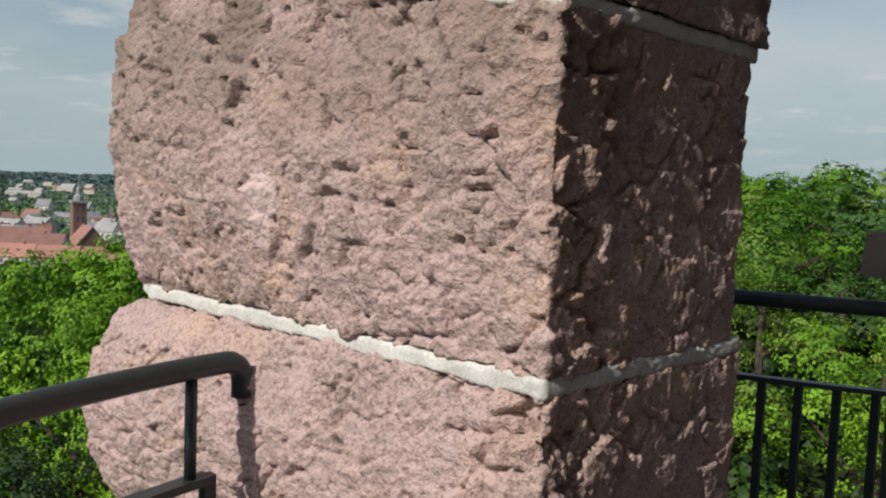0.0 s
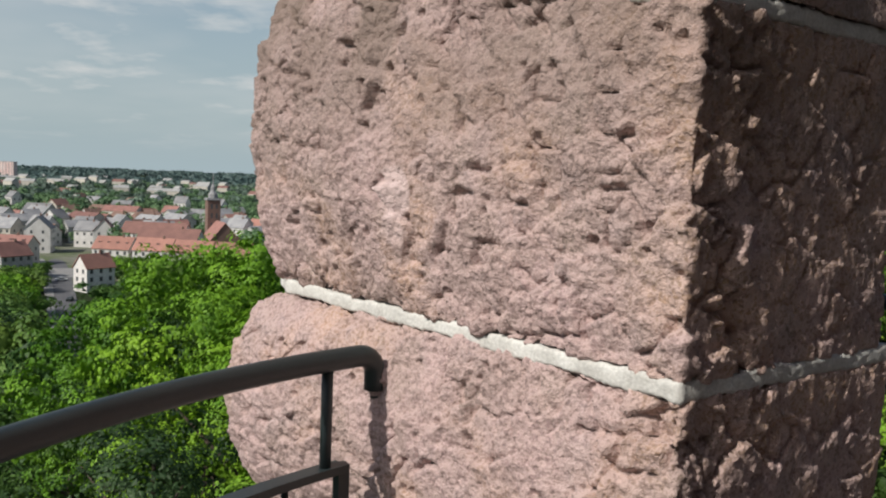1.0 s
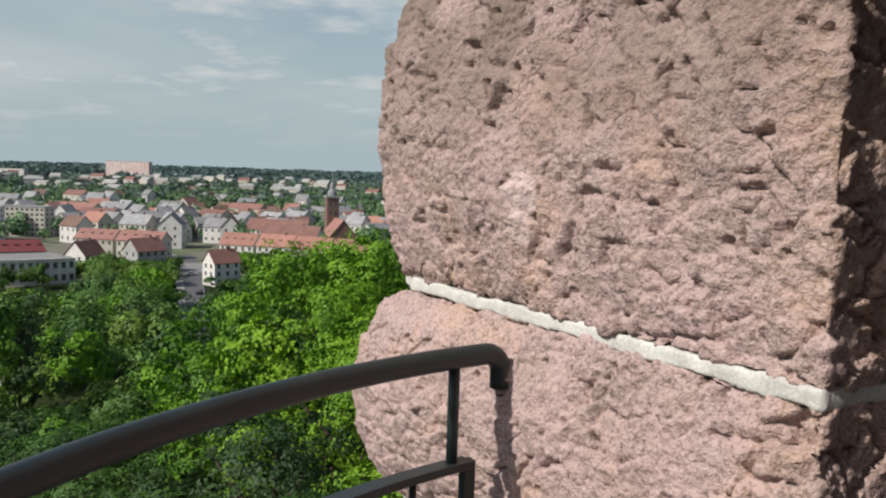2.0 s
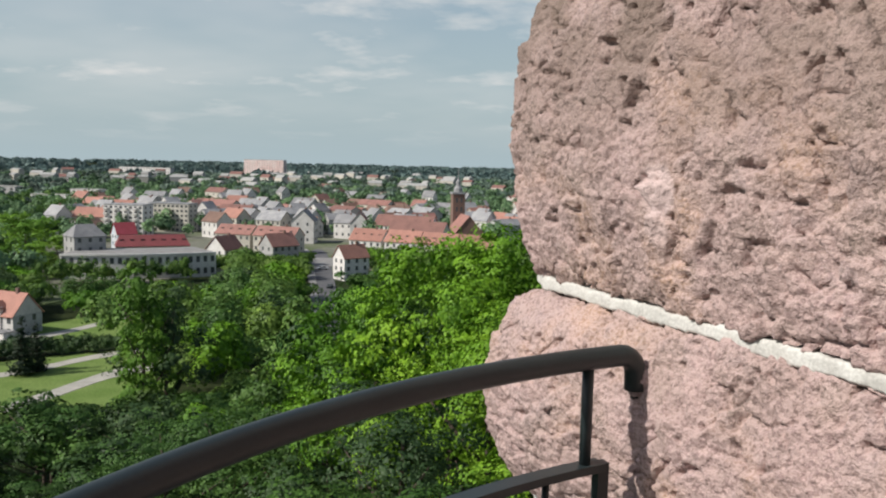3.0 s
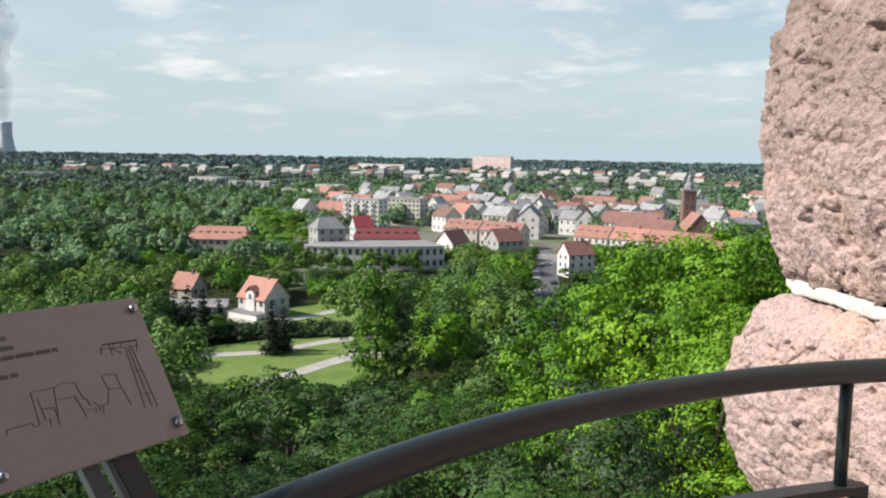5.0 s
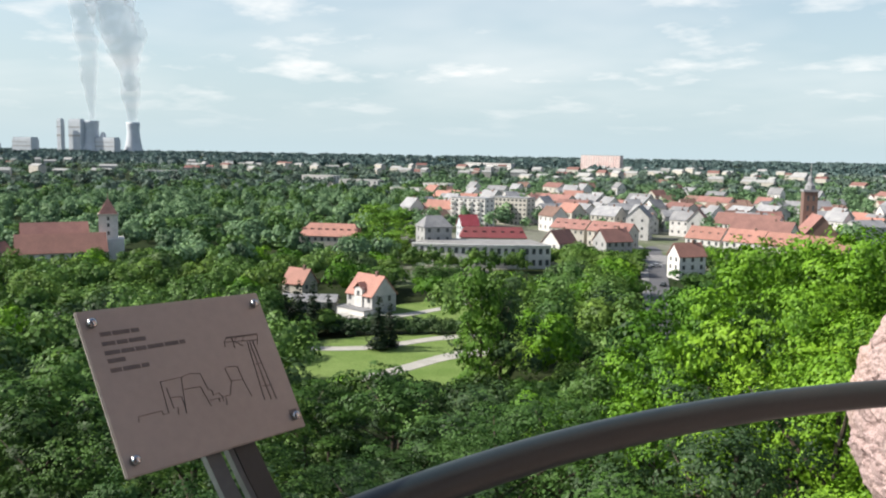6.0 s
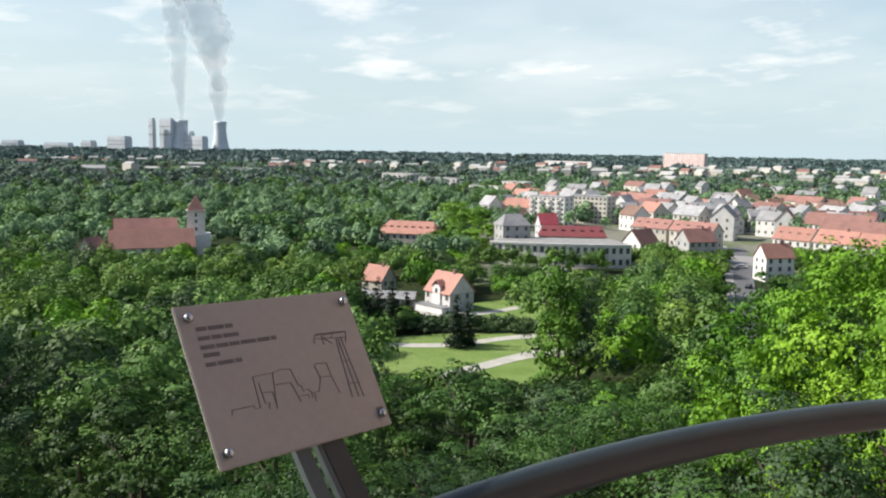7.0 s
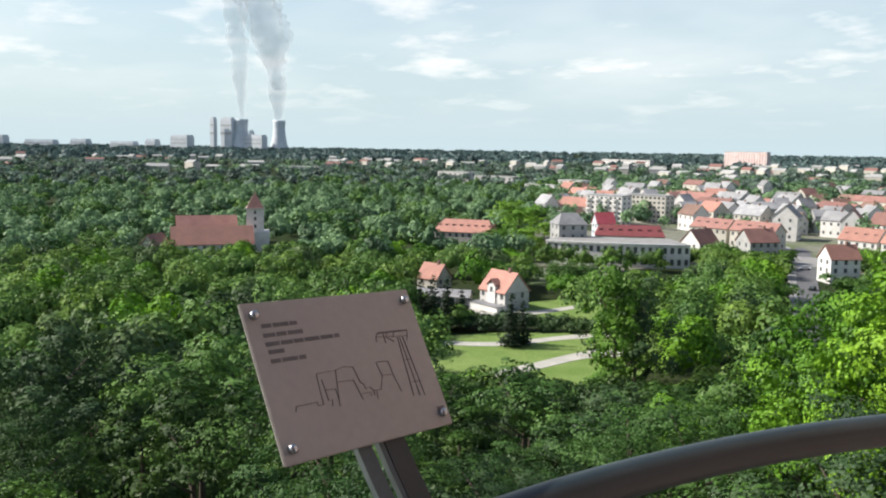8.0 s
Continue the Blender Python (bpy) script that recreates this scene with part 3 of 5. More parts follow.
def left_rail():
    rail = empty("curved_railing", pose(-0.85, 0.6, 43.42), label="dark grey painted steel railing curving to the stone pier", category="railing")
    inv = rail.matrix_basis.inverted()

    def add(name, bm, smooth=False, label=""):
        bmesh.ops.transform(bm, matrix=inv, verts=bm.verts)
        return part(name, bm, STEEL_PAINT, rail, label, smooth)
    top = arc(RAIL_R, RAIL_Z, 262, END_A, 90)
    end, before = Vector(top[-1]), Vector(top[-2])
    d = (end - before).normalized()
    bend = [end + d * 0.045 * math.sin(t) + Vector((0, 0, -0.045 * (1 - math.cos(t)))) for t in (0.3, 0.6, 0.9, 1.2, 1.57)]
    bend.append(bend[-1] + Vector((0, 0, -0.035)))
    add("handrail", sweep(top + [tuple(p) for p in bend], 0.0238, 20), True, "thick round handrail")
    foot = bend[-1]
    add("wall_bracket", sweep([foot + Vector((0, 0, 0.03)), foot + Vector((0, 0, -0.012)), foot + V * 0.05 + Vector((0, 0, -0.02)), foot + V * 0.11 + Vector((0, 0, -0.02))], 0.011, 10), True)
    add("lower_rail", sweep(arc(RAIL_R, RAIL_Z - 0.235, 262, END_A + 1.3, 80), 0, flat=(0.020, 0.009)))
    low_end = arc(RAIL_R, RAIL_Z - 0.235, 262, END_A + 1.3, 80)[-1]
    add("end_post", sweep([(low_end[0], low_end[1], 43.42), (low_end[0], low_end[1], RAIL_Z - 0.228)], 0, flat=(0.013, 0.013)))
    add("bottom_rail", sweep(arc(RAIL_R, 43.52, 262, END_A + 1.3, 60), 0, flat=(0.018, 0.008)))
    for k, a in enumerate((145.7, 208, 232, 256)):
        p = arc(RAIL_R, 0, a, a, 1)[0]
        add("post", sweep([(p[0], p[1], RAIL_Z - 0.23), (p[0], p[1], RAIL_Z - 0.012)], 0.0125, 14), True)
    for k in range(26):
        p = arc(RAIL_R, 0, 149 + k * 4.2, 0, 1)[0]
        add("baluster", sweep([(p[0], p[1], 43.52), (p[0], p[1], RAIL_Z - 0.235)], 0.008, 8), True)
    return rail


left_rail()


def right_rail():
    rail = empty("railing", pose(1.4, 2.9, 43.42), label="dark steel railing with thin upright bars beyond the pier", category="railing")
    inv = rail.matrix_basis.inverted()

    def add(name, bm, smooth=False):
        bmesh.ops.transform(bm, matrix=inv, verts=bm.verts)
        return part(name, bm, STEEL_PAINT, rail, "", smooth)
    way = Vector((1, -0.36, 0)).normalized()
    start = Vector((0.72, 3.22, 0))

    def along(s, z):
        p = start + way * s + Vector((way.y, -way.x, 0)) * (-0.10 * (s - 1) ** 2)
        return p.x, p.y, z
    add("handrail", sweep([along(s * 0.1, 44.628) for s in range(22)], 0.0285, 16), True)
    add("lower_rail", sweep([along(s * 0.1, 44.335) for s in range(22)], 0, flat=(0.022, 0.009)))
    add("bottom_rail", sweep([along(s * 0.1, 43.52) for s in range(22)], 0, flat=(0.022, 0.009)))
    for k in range(16):
        add("baluster", sweep([along(0.12 + k * 0.125, 43.42), along(0.12 + k * 0.125, 44.335)], 0, flat=(0.014, 0.010)))
    for s in (0.05, 1.05, 2.05):
        add("post", sweep([along(s, 43.42), along(s, 44.62)], 0.016, 12), True)
    return rail


right_rail()

# ---- information panels ----


def info_panel(m, w, h, posts, label, drawing=True):
    """A metal plate with four screws on two flat legs; x to the right, y up the plate, z towards the reader."""
    panel = empty("information_panel", m, label=label, category="panel")
    plate = part("plate", boxes((-w / 2, -h / 2, -0.004, w / 2, h / 2, 0), bevel=0.0012), PLATE, panel, "warm grey brushed metal plate")
    for sx, sy in ((-1, 1), (1, 1), (-1, -1), (1, -1)):
        bm = lathe([(0.0052, -0.006), (0.0052, 0.0035), (0.0045, 0.0055), (0.002, 0.0066)], 14)
        bmesh.ops.translate(bm, vec=(sx * (w / 2 - 0.013), sy * (h / 2 - 0.015), 0.0003), verts=bm.verts)
        part("screw", bm, CHROME, plate, "shiny domed screw", True)
    for bar, material in posts:
        part("leg", bar, material, panel, "dark flat steel leg")
    if not drawing:
        return panel
    # five short lines of worn writing
    for i, (x0, x1, y) in enumerate(((0.080, 0.268, 0.153), (0.076, 0.296, 0.213), (0.075, 0.480, 0.270), (0.078, 0.160, 0.320), (0.077, 0.262, 0.378))):
        x, k = x0, 0
        while x < x1 - 0.008:
            long = 0.052 + 0.03 * ((i * 5 + k * 3) % 4) / 3
            end = min(x + long, x1)
            part("text_bar", boxes((-w / 2 + x * w, h / 2 - (y + 0.016) * h, 0.0, -w / 2 + end * w, h / 2 - (y - 0.010) * h, 0.0003)), INK_SOFT, plate)
            x, k = end + 0.007, k + 1

    def stroke(points, width=0.00028, material=INK):
        pts = [Vector((px * w - w / 2, h / 2 - py * h, 0.0003)) for px, py in points]
        part("engraved_line", sweep(pts, 0, flat=(width, 0.0003)), material, plate)
    # works skyline: halls, a stack and a tall winding frame
    stroke([(0.128, 0.707), (0.134, 0.676), (0.248, 0.673), (0.248, 0.697), (0.277, 0.697), (0.286, 0.499), (0.396, 0.498), (0.364, 0.704)])
    stroke([(0.396, 0.498), (0.443, 0.484), (0.499, 0.496), (0.513, 0.606), (0.529, 0.615), (0.531, 0.651), (0.56, 0.643), (0.575, 0.672), (0.62, 0.675)])
    stroke([(0.306, 0.543), (0.309, 0.677), (0.331, 0.676), (0.322, 0.715)])
    stroke([(0.311, 0.609), (0.363, 0.614), (0.367, 0.684), (0.362, 0.724)])
    stroke([(0.394, 0.575), (0.477, 0.579), (0.499, 0.715)])
    stroke([(0.503, 0.677), (0.554, 0.678), (0.553, 0.704)])
    stroke([(0.575, 0.672), (0.572, 0.704)])
    stroke([(0.592, 0.679), (0.585, 0.73)])
    stroke([(0.62, 0.675), (0.653, 0.588), (0.641, 0.497), (0.654, 0.489), (0.717, 0.498), (0.721, 0.591), (0.651, 0.584)])
    stroke([(0.721, 0.591), (0.739, 0.713)], 0.0003, INK_SOFT)
    stroke([(0.709, 0.295), (0.904, 0.302)], 0.0009)
    stroke([(0.904, 0.302), (0.893, 0.348), (0.881, 0.375)])
    stroke([(0.694, 0.323), (0.894, 0.343)])
    stroke([(0.709, 0.295), (0.69, 0.326), (0.688, 0.355)])
    stroke([(0.742, 0.297), (0.742, 0.372)])
    stroke([(0.772, 0.299), (0.752, 0.329), (0.793, 0.37)])
    stroke([(0.822, 0.3), (0.794, 0.336)])
    for x0, x1, y1 in ((0.827, 0.806, 0.757), (0.841, 0.846, 0.763), (0.861, 0.878, 0.770)):
        stroke([(x0, 0.345), (x1, y1)], 0.0005, INK_SOFT)
    stroke([(0.828, 0.509), (0.866, 0.508)], 0.0005, INK_SOFT)
    stroke([(0.823, 0.665), (0.880, 0.670)], 0.0005, INK_SOFT)
    part("scuff", boxes((0.425 * w, -0.405 * h, 0.0, 0.475 * w, -0.365 * h, 0.0003), bevel=0.0001), INK_SOFT, plate, "worn grey scuff beside a screw")
    return panel


P_TL, P_TR, P_BL = Vector((-0.9462, 0.2316, 44.8533)), Vector((-0.9974, 0.4703, 44.8422)), Vector((-0.8564, 0.2439, 44.7031))
px = (P_TR - P_TL).normalized()
py = (P_TL - P_BL)
py = (py - px * py.dot(px)).normalized()
pz = px.cross(py)
P_W, P_H = 0.2443, 0.1754
P_MID = P_TL + (P_TR - P_TL) * 0.5 + (P_BL - P_TL) * 0.5
PANEL_M = Matrix.Translation(P_MID) @ Matrix((px, py, pz)).transposed().to_4x4()


def legs(m):
    """Two flat bars from the back of the plate down to a clamp on the handrail."""
    out = []
    for dx, half, material in ((-0.020, 0.0100, FRAME_GREY), (0.004, 0.0035, FRAME_GREY), (0.024, 0.0150, STEEL_PAINT)):
        out.append((sweep([(dx, -0.045, -0.009), (dx + 0.012, -0.12, -0.012), (dx + 0.04, -0.245, -0.02)], 0, flat=(half, 0.004)), material))
    out.append((boxes((0.005, -0.262, -0.05, 0.085, -0.232, -0.006), bevel=0.003), STEEL_PAINT))
    return out


FRAME_GREY = surface("grey_green_paint", (0.10, 0.12, 0.12), (0.08, 0.095, 0.095), 0.5, 8, 100, 0.05, 0.001, grain=0.1)
info_panel(PANEL_M, P_W, P_H, legs(PANEL_M), "warm grey metal information panel with engraved skyline drawing on the railing")
far_m = Matrix.Translation((1.56, 2.86, 44.82)) @ Euler((radians(55), 0, radians(160))).to_matrix().to_4x4()
far_leg = sweep([(0, 0, -0.006), tuple(far_m.inverted() @ Vector((1.56, 2.85, 43.42)))], 0, flat=(0.02, 0.008))
info_panel(far_m, 0.25, 0.20, [(far_leg, STEEL_PAINT)], "dark metal information panel seen from behind on the railing", drawing=False)

# ---- trees ----


def leaf_tris(rng, centres, normals, size, spread):
    """Single three-cornered leaves, for crowns farther off."""
    n = len(centres)
    nrm = normals + rng.normal(0, spread, (n, 3))
    nrm /= np.linalg.norm(nrm, axis=1, keepdims=True)
    t = np.cross(nrm, rng.normal(0, 1, (n, 3)))
    t /= np.linalg.norm(t, axis=1, keepdims=True)
    s = np.cross(nrm, t)
    a = size * rng.uniform(0.6, 1.35, (n, 1))
    return np.stack([centres - t * a - s * a * 0.5, centres + s * a, centres + t * a - s * a * 0.5], 1).reshape(-1, 3)


def leaf_quads(rng, centres, normals, size, spread):
    """Small bent leaf sprays: two triangles each, folded along the middle."""
    n = len(centres)
    nrm = normals + rng.normal(0, spread, (n, 3))
    nrm /= np.linalg.norm(nrm, axis=1, keepdims=True)
    t = np.cross(nrm, rng.normal(0, 1, (n, 3)))
    t /= np.linalg.norm(t, axis=1, keepdims=True)
    s = np.cross(nrm, t)
    a = size * rng.uniform(0.6, 1.35, (n, 1))
    drop = nrm * a * 0.25
    v = np.stack([centres - t * a, centres + s * a * 0.75 - drop, centres + t * a, centres - s * a * 0.75 - drop], 1)
    return v.reshape(-1, 3)


def crown_mesh(name, material, seed, lobes, leaves, size, spread=0.30, tri=False, clump=0.62):
    """A crown out of overlapping lobes (place, radii); each lobe carries clumps of leaf sprays, with coarser leaves in the shade within."""
    rng = np.random.default_rng(seed)
    vol = np.array([max(r) ** 2 for _, r in lobes])
    count = (leaves * vol / vol.sum()).astype(int)
    make = leaf_tris if tri else leaf_quads
    vs = []
    for (c, r), k in zip(lobes, count):
        c, r = np.array(c), np.array(r)
        groups = max(int(2.8 * (max(r) / clump) ** 2), 5)
        d = rng.normal(0, 1, (groups, 3))
        d /= np.linalg.norm(d, axis=1, keepdims=True)
        d[:, 2] = np.where(d[:, 2] < -0.45, -d[:, 2], d[:, 2])
        bump = 1 + 0.13 * np.sin(d[:, :1] * 7 + seed) * np.sin(d[:, 1:2] * 6 + 1) + 0.10 * np.sin(d[:, 2:] * 9 + seed * 2)
        centre = c + d * r * rng.uniform(0.64, 1.10, (groups, 1)) * bump
        rc = clump * rng.uniform(0.55, 1.25, (groups, 1))
        pick = rng.integers(0, groups, int(k * 0.86))
        e = rng.normal(0, 1, (len(pick), 3)) + d[pick] * 0.9 + np.array([0, 0, 0.45])
        e /= np.linalg.norm(e, axis=1, keepdims=True)
        p = centre[pick] + e * rc[pick] * np.array([1, 1, 0.62]) * rng.uniform(0.55, 1.05, (len(pick), 1))
        vs.append(make(rng, p, e * 0.6 + d[pick] * 0.9 + np.array([0, 0, 0.15]), size, spread))
        k2 = max(k - len(pick), 3)
        d = rng.normal(0, 1, (k2, 3))
        d /= np.linalg.norm(d, axis=1, keepdims=True)
        vs.append(make(rng, c + d * r * rng.uniform(0.35, 0.70, (k2, 1)), d, size * 1.5, spread))
    v = np.concatenate(vs)
    me = bpy.data.meshes.new(name)
    if tri:
        tris = np.arange(len(v)).reshape(-1, 3)
    else:
        f = np.arange(len(v) // 4)[:, None] * 4
        tris = np.concatenate([f + [0, 1, 2], f + [0, 2, 3]], 1).reshape(-1, 3)
    me.from_pydata(v.tolist(), [], tris.tolist())
    me.materials.append(material)
    return me


def lobes_round(seed, height, radius, n):
    """Lobes of a broad-leaved crown standing from about a third of the height to its top."""
    rng = random.Random(seed)
    base = height * 0.30
    out = [((0, 0, base + (height - base) * 0.48), (radius * 0.40, radius * 0.40, (height - base) * 0.34))]
    for i in range(n):
        t = (i + 0.5) / n
        z = base + (height - base) * (0.10 + 0.76 * t)
        reach = radius * (0.84 * math.sin(math.pi * (0.20 + 0.74 * t)) + 0.06)
        a = i * 2.4 + rng.uniform(-0.4, 0.4)
        r = radius * rng.uniform(0.25, 0.40)
        out.append(((math.cos(a) * reach, math.sin(a) * reach, z + rng.uniform(-0.5, 0.5)), (r, r, r * rng.uniform(0.65, 0.95))))
    return out


def trunk_mesh(name, height, radius, seed, limbs=5):
    rng = random.Random(seed)
    bm = bmesh.new()

    def limb(a, b, r0, r1):
        a, b = Vector(a), Vector(b)
        d = (b - a).normalized()
        s = d.orthogonal().normalized()
        t = d.cross(s)
        rings = []
        for f, r in ((0, r0), (0.5, (r0 + r1) / 2), (1, r1)):
            c = a.lerp(b, f) + (s * rng.uniform(-1, 1) * r0 * 0.4 if f == 0.5 else Vector())
            rings.append([bm.verts.new(c + (s * math.cos(k / 7 * math.tau) + t * math.sin(k / 7 * math.tau)) * r) for k in range(7)])
        for p, q in zip(rings, rings[1:]):
            for k in range(7):
                bm.faces.new((p[k], p[(k + 1) % 7], q[(k + 1) % 7], q[k]))
    limb((0, 0, -1.2), (0, 0, height * 0.8), radius, radius * 0.25)
    for i in range(limbs):
        a = i * 2.4 + rng.uniform(-0.3, 0.3)
        z = height * (0.3 + 0.4 * i / limbs)
        limb((0, 0, z), (math.cos(a) * height * 0.22, math.sin(a) * height * 0.22, z + height * 0.2), radius * 0.45, radius * 0.1)
    me = bpy.data.meshes.new(name)
    bm.to_mesh(me)
    bm.free()
    me.materials.append(BARK)
    return me


def tree(crown, trunk, name, label):
    top = empty(name, Matrix(), label=label, category="tree")
    c, t = new("crown", crown), new("trunk", trunk)
    c.parent = t.parent = top
    return top


TRUNKS = [trunk_mesh("trunk", 15, 0.28, s) for s in range(3)]
NEAR, MID = [], []
for s, (material, word) in enumerate(((LEAF, "green"), (LEAF_BRIGHT, "bright fresh green"), (LEAF_DARK, "dark green"), (LEAF, "green"), (LEAF_PALE, "pale green"), (LEAF_SHADED, "shade-darkened green"), (LEAF_SUNNY, "sunny yellow-green"))):
    word = f"broad-leaved tree with a {word} crown on the wooded slope"
    NEAR.append((crown_mesh("crown", material, 20 + s, lobes_round(s, 15, 4.8, 12), 11500, 0.075), TRUNKS[s % 3], "deciduous_tree", word))
    MID.append((crown_mesh("crown", material, 40 + s, lobes_round(s + 9, 15, 4.6, 10), 5600, 0.14, tri=True, clump=0.8), TRUNKS[s % 3], "deciduous_tree", word))
spruce_lobes = [((0, 0, 2 + 1.15 * i), (2.9 - 0.22 * i, 2.9 - 0.22 * i, 0.75)) for i in range(12)]
SPRUCE = (crown_mesh("crown", NEEDLE, 77, spruce_lobes, 4200, 0.20, 0.35), TRUNKS[0], "spruce_tree", "dark slender spruce beside the park lawn")
willow_lobes = [((math.cos(i * 2.4) * 3.0, math.sin(i * 2.4) * 3.0, 5.6 + (i % 3) * 0.8), (1.5, 1.5, 4.4)) for i in range(9)] + [((0, 0, 9), (3.5, 3.5, 3))]
WILLOW = (crown_mesh("crown", LEAF_PALE, 78, willow_lobes, 4200, 0.20, 0.35, clump=0.8), TRUNKS[1], "willow_tree", "pale weeping willow beside the white house")
tall_lobes = [((math.cos(i * 2.4) * 1.5, math.sin(i * 2.4) * 1.5, 3 + i * 1.0), (1.7, 1.7, 1.9)) for i in range(11)]
TALL = (crown_mesh("crown", LEAF_LIGHT, 79, tall_lobes, 7000, 0.15, clump=0.8), TRUNKS[2], "tall_tree", "tall narrow tree with light green leaves by the lawn")
dome = [((0, 0, 9.6), (3.5, 3.5, 4.0))]
for i in range(34):
    up = 1 - 1.55 * (i + 0.5) / 34
    ring_r = math.sqrt(max(1 - up * up, 0))
    lobe_r = 1.0 + 0.55 * ((i * 7) % 5) / 4
    dome.append(((math.cos(i * 2.4) * ring_r * 4.0, math.sin(i * 2.4) * ring_r * 4.0, 9.4 + up * 4.3), (lobe_r, lobe_r, lobe_r * 0.72)))
BIG = (crown_mesh("crown", LEAF_BRIGHT, 90, dome, 22000, 0.085, clump=0.55), TRUNKS[0], "deciduous_tree", "large tree with bright fresh green leaves close to the tower")
LIME = (crown_mesh("crown", LEAF_LIGHT, 91, lobes_round(33, 15, 4.8, 10), 1900, 0.25, tri=True, clump=1.1), TRUNKS[1], "lime_tree", "broad light green park tree near the civic building")
made = {}


def plant(kind, x, y, height, width, turn, z=None):
    """Sets a tree of that height; the prototypes are 15 m high."""
    key = id(kind)
    m = Matrix.LocRotScale((x, y, ground_z(x, y) if z is None else z), Euler((0, 0, turn)), (width, width, height / 15))
    if key not in made:
        made[key] = tree(*kind)
        made[key].matrix_basis = m
        return made[key]
    src = made[key]
    s = src.scale.copy()
    ob = copy_thing(src, m @ Matrix.Diagonal((1 / s.x, 1 / s.y, 1 / s.z, 1)))
    return ob


def top_limit(b, r):
    """The steepest upward angle (degrees) at which a crown may end, so that the view over the wood stays open."""
    if b < 2:
        return 1.7 + 0.17 * max(-b - 20, 0) + 0.7 * math.sin(b * 0.9)
    if r < 152:
        table = ((2, -3.0), (14, -3.6), (27, -5.2), (30.6, -8.6), (31.4, -11.4), (34, -13.0), (44, -14.0), (47, -14.4), (52, -14.2), (55.5, -15.4), (57, -13.4), (64, -12.0), (70, -10.8), (78, -10.2), (100, -10.0))
    else:
        table = ((2, -3.5), (20, -5.8), (30, -7.5), (31.1, -10.9), (32.9, -10.3), (33.8, -8.0), (35.5, -6.6), (37.5, -5.6), (39, -7.2), (40.5, -8.4), (43, -7.6), (46, -7.4), (47.5, -8.8), (48.5, -10.5), (56.8, -10.5), (57.8, -8.8), (60, -8.2), (67, -7.4), (75, -7.0), (100, -6.8))
    if r > 248 and b > 22:
        table = ((22, -6.6), (30, -7.0), (31, -9.0), (33.2, -8.6), (34.2, -6.8), (35.5, -6.0), (37.5, -5.6), (39, -7.2), (41, -8.2), (44, -7.9), (49, -7.6), (52, -6.3), (57, -6.2), (64, -6.3), (66, -6.3), (76, -6.1), (100, -5.6))
    for (b0, e0), (b1, e1) in zip(table, table[1:]):
        if b0 <= b <= b1:
            return e0 + (e1 - e0) * (b - b0) / (b1 - b0)
    return -7.0


def open_ground(b, r):
    """Places kept free of trees: lawn, house, street, town."""
    if 43 < b < 55.6 and 146 < r < 204:
        return True
    if 43.5 < b < 49.5 and 220 < r < 252 or 49 < b < 54.8 and 212 < r < 250:
        return True
    if 54.5 < b < 57.4 and 222 < r < 276:
        return True
    if 31.1 < b < 33.2 and r > 190:
        return True
    if b < 31.5 and r > 330 or 31 < b < 37.5 and r > 350:
        return True
    if 39 < b < 50 and r > 318 or 66.5 < b < 76 and r > 318:
        return True
    return r < 20


ball = bmesh.new()
bmesh.ops.create_icosphere(ball, subdivisions=2, radius=1)
BALL_V, BALL_F = np.array([v.co[:] for v in ball.verts]), np.array([[v.index for v in f.verts] for f in ball.faces])
ball.free()


def wood(name, material, spots, leaves, size, label, seed, kind="stuff", category="woods", lobes=7):
    """One mesh of many crowns: uneven lobes of leaves round a dense heart; spots are x, y, base height, height and radius."""
    rg = np.random.default_rng(seed)
    allv, allf, tones, total = [], [], [], 0
    for x, y, z, tall, rad in spots:
        d = rg.normal(0, 1, (leaves, 3))
        d[:, 2] = np.abs(d[:, 2]) * 1.1 - 0.35
        d /= np.linalg.norm(d, axis=1, keepdims=True)
        a = np.arange(lobes) * 2.4 + rg.uniform(0, 6.28)
        h = np.linspace(-0.75, 0.8, lobes) + rg.uniform(-0.15, 0.15, lobes)
        flat = np.sqrt(np.clip(1 - h * h, 0.05, 1))
        off = np.stack([np.cos(a) * flat, np.sin(a) * flat, h], 1) * np.array([rad, rad, tall * 0.42]) * rg.uniform(0.42, 0.66, (lobes, 1))
        big = rg.uniform(0.30, 0.50, lobes)
        off[0], big[0] = 0, 0.6
        k = rg.integers(0, lobes, leaves)
        mid = np.array([x, y, z + tall * 0.52])
        p = mid + off[k] + d * np.array([rad, rad, tall * 0.46]) * big[k][:, None] * rg.uniform(0.86, 1.05, (leaves, 1))
        heart = mid + BALL_V * np.array([rad * 0.40, rad * 0.40, tall * 0.23]) * rg.uniform(0.85, 1.1, (len(BALL_V), 1))
        allv.append(leaf_tris(rg, p, d + np.array([0, 0, 0.25]), size * rad, 0.26))
        allf.append(total + np.arange(leaves * 3).reshape(-1, 3))
        total += leaves * 3
        first = total - leaves * 3
        if leaves > 150:
            allv.append(heart)
            allf.append(total + BALL_F)
            total += len(BALL_V)
        tones.append(np.full(total - first, rg.uniform(-0.62, 0.62)))
    me = bpy.data.meshes.new(name)
    me.from_pydata(np.concatenate(allv).tolist(), [], np.concatenate(allf).tolist())
    me.polygons.foreach_set("use_smooth", [True] * len(me.polygons))
    me.attributes.new("crown_tone", "FLOAT", "POINT").data.foreach_set("value", np.concatenate(tones).astype(np.float32))
    me.materials.append(material)
    return tagged(new(name, me), label, category, kind=kind)


rng = random.Random(4)
